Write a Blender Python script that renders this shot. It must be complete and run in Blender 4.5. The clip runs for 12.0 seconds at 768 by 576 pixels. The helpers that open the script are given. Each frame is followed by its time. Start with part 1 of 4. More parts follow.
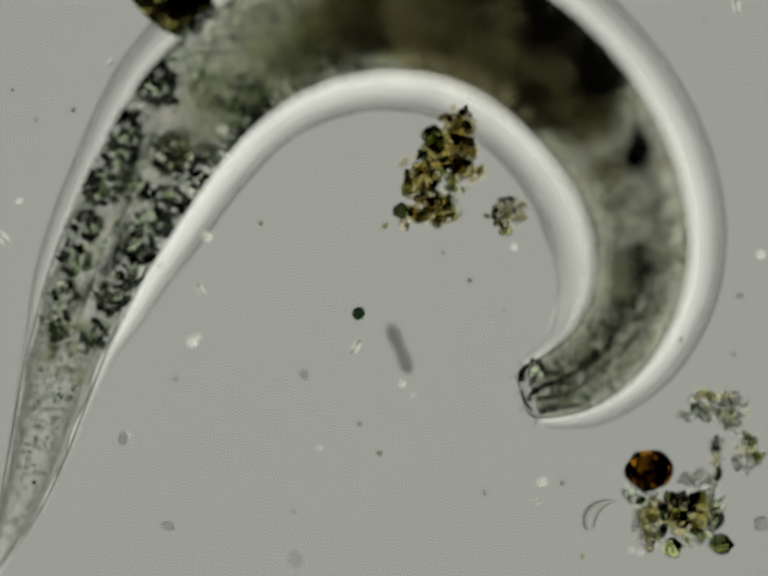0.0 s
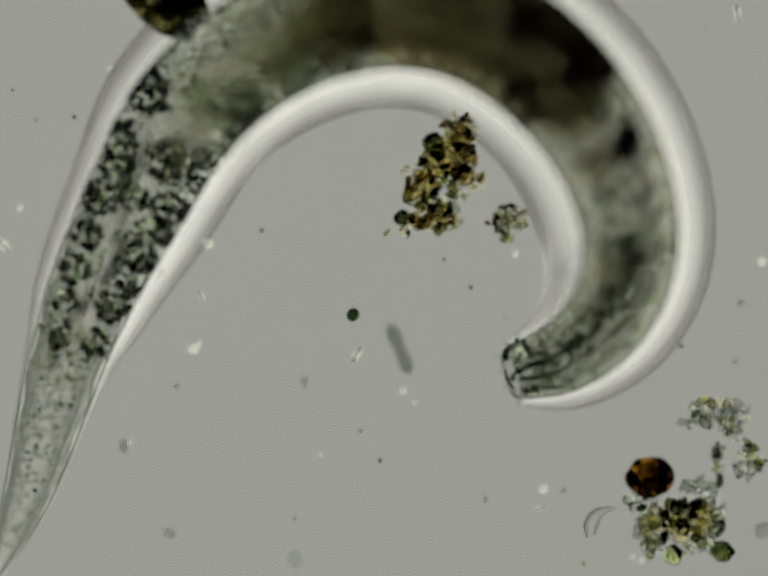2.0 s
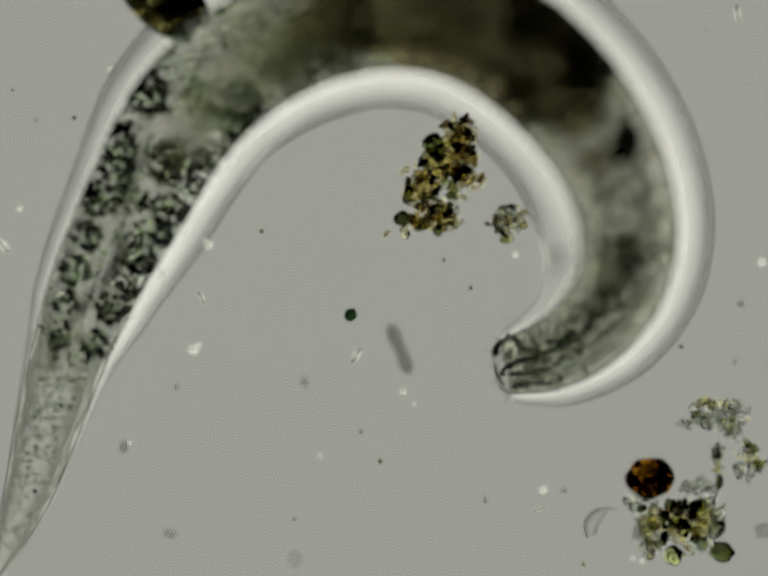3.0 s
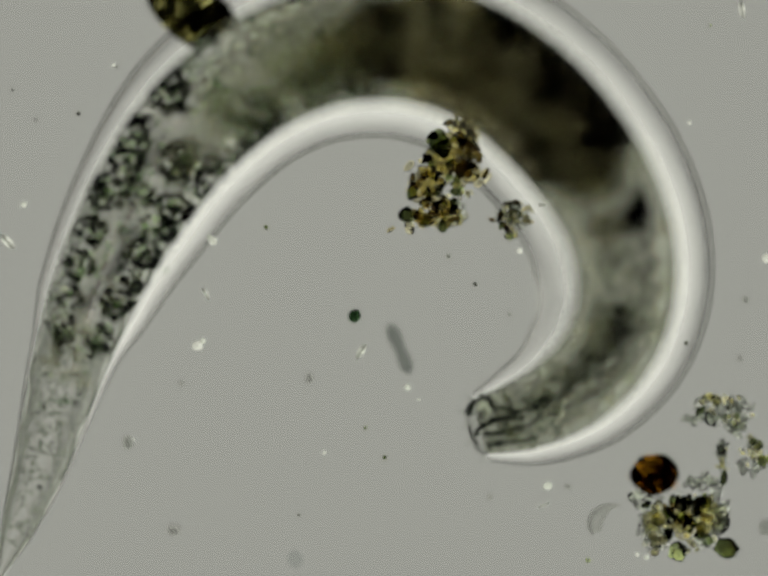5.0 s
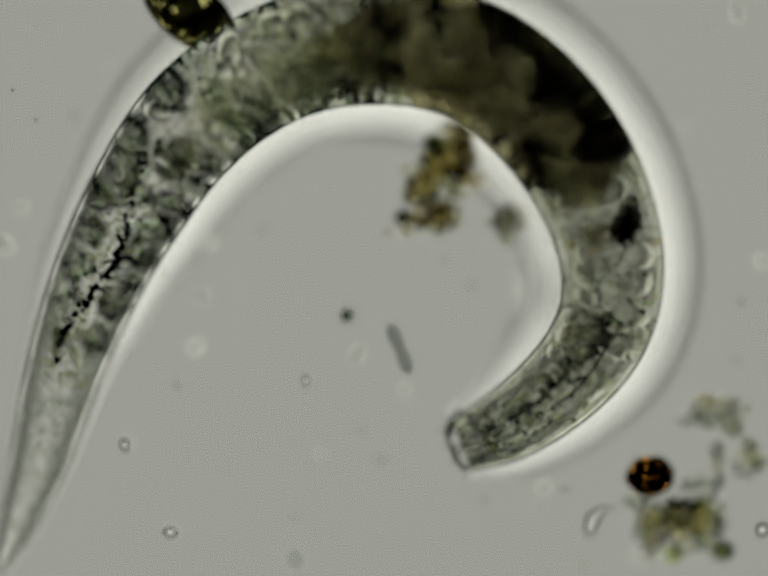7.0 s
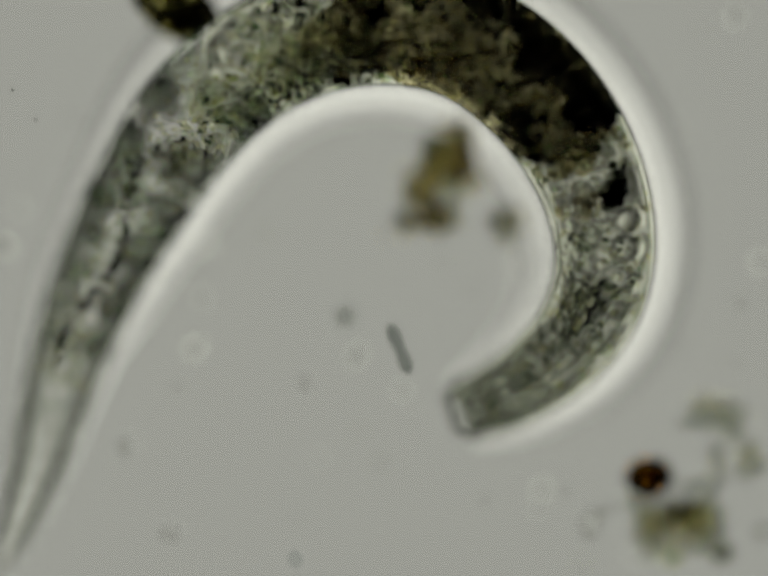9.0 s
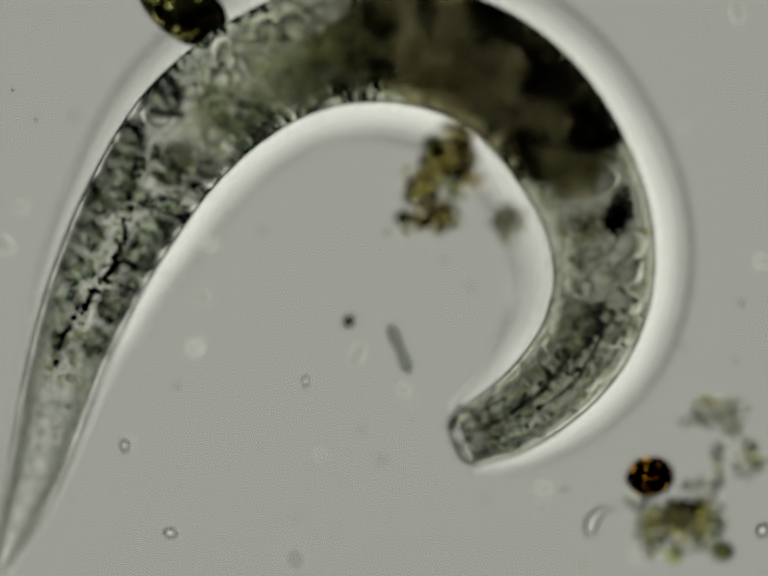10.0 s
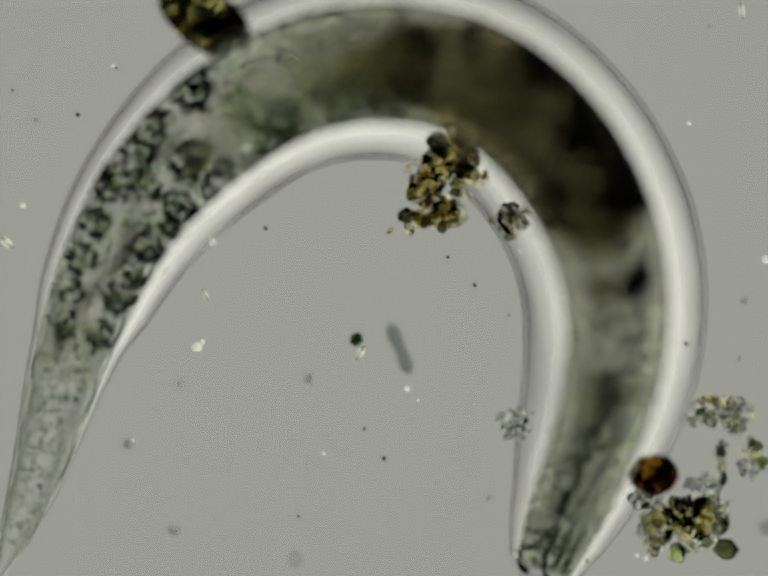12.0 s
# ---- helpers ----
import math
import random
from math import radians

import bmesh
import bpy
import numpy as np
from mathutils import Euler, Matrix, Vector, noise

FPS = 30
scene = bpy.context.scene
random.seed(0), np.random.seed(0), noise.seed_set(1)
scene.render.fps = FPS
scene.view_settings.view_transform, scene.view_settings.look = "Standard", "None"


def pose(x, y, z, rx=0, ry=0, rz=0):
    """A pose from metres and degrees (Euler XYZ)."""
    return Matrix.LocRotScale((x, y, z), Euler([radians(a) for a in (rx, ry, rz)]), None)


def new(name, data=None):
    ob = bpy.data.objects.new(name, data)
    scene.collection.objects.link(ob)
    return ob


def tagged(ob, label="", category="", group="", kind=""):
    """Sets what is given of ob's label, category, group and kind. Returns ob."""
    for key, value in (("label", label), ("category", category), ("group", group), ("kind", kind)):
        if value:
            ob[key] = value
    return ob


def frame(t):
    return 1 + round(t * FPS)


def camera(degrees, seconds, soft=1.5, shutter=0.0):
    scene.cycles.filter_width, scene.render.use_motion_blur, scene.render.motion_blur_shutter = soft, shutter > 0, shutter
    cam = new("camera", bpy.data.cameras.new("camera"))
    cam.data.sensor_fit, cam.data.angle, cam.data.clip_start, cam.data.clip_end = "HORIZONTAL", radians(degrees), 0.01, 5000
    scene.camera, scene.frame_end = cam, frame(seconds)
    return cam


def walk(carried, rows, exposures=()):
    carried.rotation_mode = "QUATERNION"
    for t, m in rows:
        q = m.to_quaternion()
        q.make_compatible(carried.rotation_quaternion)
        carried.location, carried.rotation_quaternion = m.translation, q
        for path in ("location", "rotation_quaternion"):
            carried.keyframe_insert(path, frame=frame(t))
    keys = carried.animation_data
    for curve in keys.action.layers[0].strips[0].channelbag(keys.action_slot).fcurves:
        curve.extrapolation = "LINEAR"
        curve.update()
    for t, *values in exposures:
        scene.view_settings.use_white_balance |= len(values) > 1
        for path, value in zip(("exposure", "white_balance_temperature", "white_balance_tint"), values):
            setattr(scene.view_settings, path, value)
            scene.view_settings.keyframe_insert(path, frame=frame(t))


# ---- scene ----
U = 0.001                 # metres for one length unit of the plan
REACH = 25000.0           # distance from the lens to the plane in focus
CONE = 0.20               # slope of the light cone that the objective takes in


def place(x, y, z=0.0):
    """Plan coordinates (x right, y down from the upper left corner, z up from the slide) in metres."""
    return Vector(((x - 784) * U, (588 - y) * U, z * U))


# ---- camera: it stands over the slide, drifts a little and is racked up and down to focus
cam = camera(math.degrees(2 * math.atan(784 / REACH)), 12.0, soft=3.7)
cam.data.dof.use_dof = True
cam.data.dof.focus_distance = REACH * U
cam.data.dof.aperture_fstop = cam.data.lens * 0.001 / (2 * CONE * REACH * U)

# seconds, drift in x, drift in y, height of the plane in focus
FOCUS = [
    (0.0, -1, -16, 38), (0.1, -1, -11, 38), (0.2, 0, 0, 38), (0.5, 0, 0, 36), (1.5, 0, 0, 36), (2.5, 2, -3, 32), (3.0, 1, 0, 30), (3.2, 1, 0, 30),
    (4.8, 9, -4, 26), (4.9, 10, -6, 22), (5.0, 10, -8, 20), (5.3, 10, -4, 20), (5.4, 7, -1, 22), (5.5, 4, -2, 26), (5.6, 4, -1, 36), (5.8, 2, 0, 50), (6.0, 1, 0, 54), (6.2, 1, 0, 62),
    (6.4, 2, -1, 70), (6.5, 2, -1, 77), (6.8, 2, -3, 92), (7.0, 2, -3, 104), (7.2, 2, -3, 112),
    (8.8, 0, 0, 176), (9.0, 0, 0, 168), (9.5, 0, 0, 138), (9.8, 1, -1, 114), (10.0, 2, -2, 98), (10.2, 4, -4, 84), (10.3, 6, -6, 64), (10.4, 7, -8, 60), (10.5, 8, -8, 38),
    (11.0, 4, 1, 36), (11.2, 6, -2, 36), (11.5, 9, -5, 30), (11.6, 9, -5, 28), (11.7, 9, -6, 17), (11.8, 9, -6, 15), (12.0, 9, -6, 14)]
walk(cam, [(t, pose(-dx * U, dy * U, (z + REACH) * U)) for t, dx, dy, z in FOCUS])

# ---- light: the condenser's cone of light from below, strongest on the axis, and a bright ring far off it, added to light the halo and glints
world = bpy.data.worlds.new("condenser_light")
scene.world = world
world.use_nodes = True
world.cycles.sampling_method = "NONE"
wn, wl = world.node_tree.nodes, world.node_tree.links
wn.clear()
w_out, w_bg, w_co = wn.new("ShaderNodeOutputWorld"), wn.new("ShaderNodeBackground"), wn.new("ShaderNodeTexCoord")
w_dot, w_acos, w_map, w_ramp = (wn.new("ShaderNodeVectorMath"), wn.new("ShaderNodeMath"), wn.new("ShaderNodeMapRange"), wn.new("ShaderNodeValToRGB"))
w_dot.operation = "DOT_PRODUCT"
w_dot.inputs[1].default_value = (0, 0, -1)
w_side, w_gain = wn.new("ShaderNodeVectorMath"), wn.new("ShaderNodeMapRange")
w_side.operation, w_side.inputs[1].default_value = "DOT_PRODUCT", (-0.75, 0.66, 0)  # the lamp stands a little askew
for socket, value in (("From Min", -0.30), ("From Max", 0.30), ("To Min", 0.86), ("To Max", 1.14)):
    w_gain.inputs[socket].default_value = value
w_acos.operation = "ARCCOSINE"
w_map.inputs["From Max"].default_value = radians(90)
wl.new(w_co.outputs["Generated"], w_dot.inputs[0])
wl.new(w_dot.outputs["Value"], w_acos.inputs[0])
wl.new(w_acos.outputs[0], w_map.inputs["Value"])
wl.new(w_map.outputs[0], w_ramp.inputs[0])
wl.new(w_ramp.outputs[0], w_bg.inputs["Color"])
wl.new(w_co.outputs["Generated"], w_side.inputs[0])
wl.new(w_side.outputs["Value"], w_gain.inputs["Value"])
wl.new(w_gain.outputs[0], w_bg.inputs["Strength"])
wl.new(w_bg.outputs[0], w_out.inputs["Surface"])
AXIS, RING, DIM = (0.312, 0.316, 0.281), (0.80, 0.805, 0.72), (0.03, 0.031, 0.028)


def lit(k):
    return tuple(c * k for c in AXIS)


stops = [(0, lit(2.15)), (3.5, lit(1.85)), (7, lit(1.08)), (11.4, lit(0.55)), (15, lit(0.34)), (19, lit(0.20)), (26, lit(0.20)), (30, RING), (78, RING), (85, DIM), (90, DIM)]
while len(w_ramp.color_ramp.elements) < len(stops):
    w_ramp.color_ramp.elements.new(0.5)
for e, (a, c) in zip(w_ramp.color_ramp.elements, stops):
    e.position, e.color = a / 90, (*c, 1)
scene.cycles.transparent_max_bounces = 64
scene.cycles.transmission_bounces = 64
scene.cycles.max_bounces = 64


# ---- materials: each lets the light through; the coordinate "rest" lies on the mesh, in plan units
def nodes_of(name):
    m = bpy.data.materials.new(name)
    m.use_nodes = True
    m.node_tree.nodes.clear()
    return m, m.node_tree.nodes, m.node_tree.links


def rest_noise(n, l, scale, detail=3.0, rough=0.55, warp=0.0):
    co = n.new("ShaderNodeAttribute")
    co.attribute_name = "rest"
    tex = n.new("ShaderNodeTexNoise")
    tex.inputs["Scale"].default_value = scale
    tex.inputs["Detail"].default_value = detail
    tex.inputs["Roughness"].default_value = rough
    tex.inputs["Distortion"].default_value = warp
    l.new(co.outputs["Vector"], tex.inputs["Vector"])
    return tex


def ramp_of(n, l, source, points):
    r = n.new("ShaderNodeValToRGB")
    while len(r.color_ramp.elements) < len(points):
        r.color_ramp.elements.new(0.5)
    for e, (a, c) in zip(r.color_ramp.elements, points):
        e.position, e.color = a, (*c, 1)
    l.new(source, r.inputs[0])
    return r


def clear_matter(name, ior, tints, scale=0.02, bump=0.0, bump_scale=0.1, vary="", detail=3.0):
    """Wet see-through matter: refracts by its index against water, tinted by noise or piece by piece."""
    m, n, l = nodes_of(name)
    out = n.new("ShaderNodeOutputMaterial")
    if vary == "island":
        source = n.new("ShaderNodeNewGeometry").outputs["Random Per Island"]
    elif vary == "object":
        source = n.new("ShaderNodeObjectInfo").outputs["Random"]
    else:
        source = rest_noise(n, l, scale, detail).outputs["Fac"]
    tint = ramp_of(n, l, source, tints).outputs[0]
    relief = None
    if bump:
        relief = n.new("ShaderNodeBump")
        relief.inputs["Strength"].default_value, relief.inputs["Distance"].default_value = 1.0, bump * U
        l.new(rest_noise(n, l, bump_scale, 2.0).outputs["Fac"], relief.inputs["Height"])
    ref = n.new("ShaderNodeBsdfRefraction")
    ref.inputs["IOR"].default_value, ref.inputs["Roughness"].default_value = ior, 0.0
    l.new(tint, ref.inputs["Color"])
    if relief:
        l.new(relief.outputs[0], ref.inputs["Normal"])
    l.new(ref.outputs[0], out.inputs["Surface"])
    return m


def cloud_of(m):
    """The added halo strips scatter the light, most half way out and not at their thin outer edge."""
    n, l = m.node_tree.nodes, m.node_tree.links
    co, part_of = n.new("ShaderNodeAttribute"), n.new("ShaderNodeSeparateXYZ")
    co.attribute_name = "rest"
    l.new(co.outputs["Vector"], part_of.inputs[0])
    rough = ramp_of(n, l, part_of.outputs[0], [(0.0, (0.12,) * 3), (0.3, (0.24,) * 3), (0.6, (0.40,) * 3), (0.85, (0.26,) * 3), (1.0, (0.0,) * 3)])
    for node in n:
        if node.type == "BSDF_REFRACTION":
            l.new(rough.outputs[0], node.inputs["Roughness"])


def stained_matter(name, tints, scale=0.02, detail=3.0, warp=0.0):
    """Matter that only dims and colours the light going through."""
    m, n, l = nodes_of(name)
    out, tr = n.new("ShaderNodeOutputMaterial"), n.new("ShaderNodeBsdfTransparent")
    l.new(ramp_of(n, l, rest_noise(n, l, scale, detail, 0.55, warp).outputs["Fac"], tints).outputs[0], tr.inputs["Color"])
    l.new(tr.outputs[0], out.inputs["Surface"])
    return m


def grey(v):
    return (v, v * 1.003, v * 0.98)


GLASS = clear_matter("slide_glass", 1.5, [(0.0, (0.975, 0.977, 0.977)), (1.0, (1.0, 1.0, 1.0))], 0.006, detail=6.0)
CUTICLE = clear_matter("cuticle", 1.21, [(0.3, (0.975, 0.98, 0.96)), (0.7, (1.0, 1.0, 0.985))], 0.02, 1.2, 0.05)
LIP = clear_matter("lip", 1.05, [(0.3, (0.95, 0.955, 0.94)), (0.7, (0.995, 0.995, 0.985))], 0.03)
# for the added flank strips that imitate the worm's bright halo
HALO = clear_matter("slime", 1.85, [(0.0, (0.985, 0.985, 0.985)), (1.0, (0.965, 0.965, 0.955))], 0.01)
cloud_of(HALO)
GUT = stained_matter("gut_wall", [(0.36, (0.26, 0.25, 0.20)), (0.45, (0.48, 0.455, 0.365)), (0.52, (0.77, 0.73, 0.59)), (0.60, (1.0, 0.965, 0.83))], 0.026, 4.0, 0.5)
DARK_TINTS = [(0.0, (0.12, 0.18, 0.12)), (0.48, (0.42, 0.54, 0.39)), (0.7, (0.86, 0.94, 0.82)), (1.0, (0.98, 0.99, 0.95))]
BROWN_TINTS = [(0.0, (0.52, 0.49, 0.41)), (0.5, (0.77, 0.745, 0.65)), (1.0, (0.96, 0.94, 0.85))]
BIT_TINTS = [(0.0, (0.16, 0.13, 0.06)), (0.3, (0.52, 0.45, 0.26)), (0.6, (0.95, 0.90, 0.68)), (1.0, (1.0, 0.98, 0.85))]
PALE_TINTS = [(0.0, (0.93, 0.94, 0.92)), (1.0, (0.995, 1.0, 0.985))]
DARK = clear_matter("dark_granule", 1.10, DARK_TINTS, vary="island")
BLACK = clear_matter("black_granule", 1.07, [(0.0, (0.02, 0.035, 0.022)), (0.55, (0.10, 0.13, 0.085)), (1.0, (0.32, 0.36, 0.26))], vary="island")
BROWN = clear_matter("brown_granule", 1.08, BROWN_TINTS, vary="island")
PALE = clear_matter("pale_granule", 1.04, PALE_TINTS, vary="island")
GREEN = clear_matter("green_granule", 1.27, [(0.0, (0.80, 0.88, 0.74)), (0.4, (0.95, 0.99, 0.90)), (1.0, (1.0, 1.0, 0.97))], vary="island")
FINE = clear_matter("fine_granule", 1.05, [(0.0, (0.90, 0.90, 0.78)), (0.5, (0.99, 0.99, 0.93)), (1.0, (1.0, 1.0, 0.98))], vary="island")
VESICLE = clear_matter("vesicle", 1.08, [(0.0, (0.96, 0.965, 0.95)), (1.0, (0.995, 0.995, 0.99))], vary="island")
VACUOLE = clear_matter("vacuole", 1.08, [(0.0, (0.97, 0.97, 0.95)), (1.0, (1.0, 1.0, 0.985))], vary="island")
GAP_STRAND = clear_matter("duct", 1.28, [(0.3, (0.97, 0.95, 0.96)), (0.7, (1.0, 0.99, 0.99))], 0.03)
RIDGE = clear_matter("ridge", 1.22, [(0.3, (0.74, 0.76, 0.72)), (0.7, (0.88, 0.90, 0.86))], 0.03)
# strands at both sides, tinted dark to draw the worm's outline
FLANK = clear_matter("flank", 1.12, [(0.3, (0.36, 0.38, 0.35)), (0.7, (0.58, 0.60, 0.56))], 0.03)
LUMEN = clear_matter("lumen", 1.3, [(0.3, (0.10, 0.115, 0.09)), (0.7, (0.36, 0.39, 0.33))], 0.03)
BROWN_BIT = clear_matter("brown_bit", 1.42, BIT_TINTS, vary="object")
MATRIX_BIT = clear_matter("matrix_bit", 1.07, [(0.0, (0.92, 0.89, 0.74)), (1.0, (0.98, 0.97, 0.88))], vary="object")
SHELL_BIT = clear_matter("shell_bit", 1.06, [(0.0, (0.92, 0.91, 0.78)), (1.0, (0.97, 0.97, 0.90))], vary="object")
FILM_BIT = clear_matter("film_bit", 1.22, PALE_TINTS, vary="object")
DARK_BIT = clear_matter("dark_bit", 1.48, [(0.0, (0.20, 0.22, 0.12)), (0.5, (0.52, 0.58, 0.36)), (0.8, (0.88, 0.94, 0.68)), (1.0, (0.97, 1.0, 0.84))], vary="object")
BLACK_BIT = clear_matter("black_bit", 1.3, [(0.0, (0.03, 0.025, 0.015)), (1.0, (0.16, 0.12, 0.06))], vary="object")
PALE_BIT = clear_matter("pale_bit", 1.34, PALE_TINTS, vary="object")
YELLOW_BIT = clear_matter("yellow_bit", 1.38, [(0.0, (0.97, 0.955, 0.78)), (1.0, (1.0, 0.995, 0.92))], vary="object")
LENS = clear_matter("mouth_lens", 1.5, [(0.0, (0.9, 0.93, 0.88)), (1.0, (1.0, 1.0, 0.97))], 0.05)
BEAD = clear_matter("clear_bead", 1.85, [(0.0, (0.95, 0.97, 0.92)), (1.0, (1.0, 1.0, 0.97))], vary="object")
GLINT = clear_matter("glint", 1.85, [(0.0, (0.97, 0.93, 0.66)), (1.0, (1.0, 0.99, 0.90))], vary="object")
SPARK = clear_matter("spark", 1.9, [(0.0, (0.86, 0.98, 0.80)), (0.5, (0.97, 1.0, 0.93)), (1.0, (1.0, 0.99, 0.97))], vary="island")
for clear in (BEAD, GLINT):
    next(k for k in clear.node_tree.nodes if k.type == "BSDF_REFRACTION").inputs["Roughness"].default_value = 0.33
SLIVER = clear_matter("sliver", 1.14, [(0.0, (0.96, 0.97, 0.95)), (1.0, (1.0, 1.0, 0.99))], 0.05)
FAINT = clear_matter("faint_bead", 1.12, [(0.0, (0.96, 0.97, 0.95)), (1.0, (1.0, 1.0, 0.99))], vary="object")
AMBER = clear_matter("amber_wall", 1.28, [(0.53, (0.012, 0.005, 0.003)), (0.575, (0.11, 0.028, 0.006)), (0.595, (1.0, 0.70, 0.2))], 0.050, detail=1.0)
BLACKISH = clear_matter("black_shell", 1.30, [(0.48, (0.03, 0.03, 0.012)), (0.55, (0.20, 0.19, 0.07)), (0.61, (0.96, 0.93, 0.60))], 0.034, detail=1.5)
ALGA = clear_matter("alga", 1.24, [(0.3, (0.10, 0.17, 0.10)), (0.7, (0.28, 0.42, 0.26))], 0.08)
HAZE = stained_matter("grey_haze", [(0.3, (0.90, 0.91, 0.91)), (0.7, (0.94, 0.95, 0.95))], 0.05)
DUST = stained_matter("grey_dust", [(0.3, (0.60, 0.62, 0.61)), (0.7, (0.70, 0.72, 0.70))], 0.05)


# ---- mesh helpers
def mesh_of(name, verts, faces, material, rest=None):
    """A smooth mesh from plan-unit arrays; rest: the texture coordinate of each vertex."""
    me = bpy.data.meshes.new(name)
    me.from_pydata((np.asarray(verts) * U).tolist(), [], faces)
    me.shade_smooth()
    at = me.attributes.new("rest", "FLOAT_VECTOR", "POINT")
    at.data.foreach_set("vector", np.asarray(verts if rest is None else rest, dtype=np.float32).ravel())
    me.materials.append(material)
    return me


def part(name, me, parent, label=""):
    ob = new(name, me)
    ob.parent = parent
    if label:
        tagged(ob, label)
    return ob


def ball_parts(level):
    bm = bmesh.new()
    bmesh.ops.create_icosphere(bm, subdivisions=level, radius=1.0)
    v = np.array([p.co[:] for p in bm.verts])
    f = [[p.index for p in q.verts] for q in bm.faces]
    bm.free()
    return v, f


BALL2, BALL3, BALL5 = ball_parts(2), ball_parts(3), ball_parts(5)


def blobs(rng, spots, ball=BALL2, rough=0.18, squash=0.35):
    """Many uneven little grains in one set of arrays. spots: (x, y, z, radius)."""
    v0, f0 = ball
    vs, fs, rs, k = [], [], [], 0
    f0 = np.array(f0)
    for x, y, z, r in spots:
        q = rng.normal(size=(3, 3))
        q, _ = np.linalg.qr(q)
        wave = 1 + rough * np.sin(v0 @ rng.normal(size=3) * 2.2 + rng.uniform(0, 6)) + rough * 0.6 * np.sin(v0 @ rng.normal(size=3) * 4 + rng.uniform(0, 6))
        v = (v0 * wave[:, None] * (1 + squash * rng.uniform(-1, 1, 3))) @ q * r + (x, y, z)
        vs.append(v)
        fs.append(f0 + k)
        k += len(v0)
    return np.concatenate(vs), np.concatenate(fs).tolist()


# ---- the slide
def slide():
    bm = bmesh.new()
    bmesh.ops.create_cube(bm, size=1.0)
    for v in bm.verts:
        v.co = Vector((v.co.x * 3.4, v.co.y * 2.6, v.co.z * 0.12 - 0.064)) * (U * 1000)
    bmesh.ops.bevel(bm, geom=bm.edges[:], offset=0.02 * U * 1000, segments=2, affect="EDGES")
    me = bpy.data.meshes.new("glass_slide")
    bm.to_mesh(me)
    bm.free()
    me.materials.append(GLASS)
    return tagged(new("glass_slide", me), "clear glass microscope slide under a film of water", "slide", kind="structure")


slide()

# ---- the worm
# The axis of its hind half, which hardly moves, from the tip of the tail.
TAIL = [(-15, 1195), (21, 1095), (56, 1014), (85, 914), (112, 814), (141, 714), (179, 614), (221, 515), (277, 417)]


def rest_of_axis(*numbers):
    return [(numbers[i], numbers[i + 1]) for i in range(0, len(numbers), 2)]


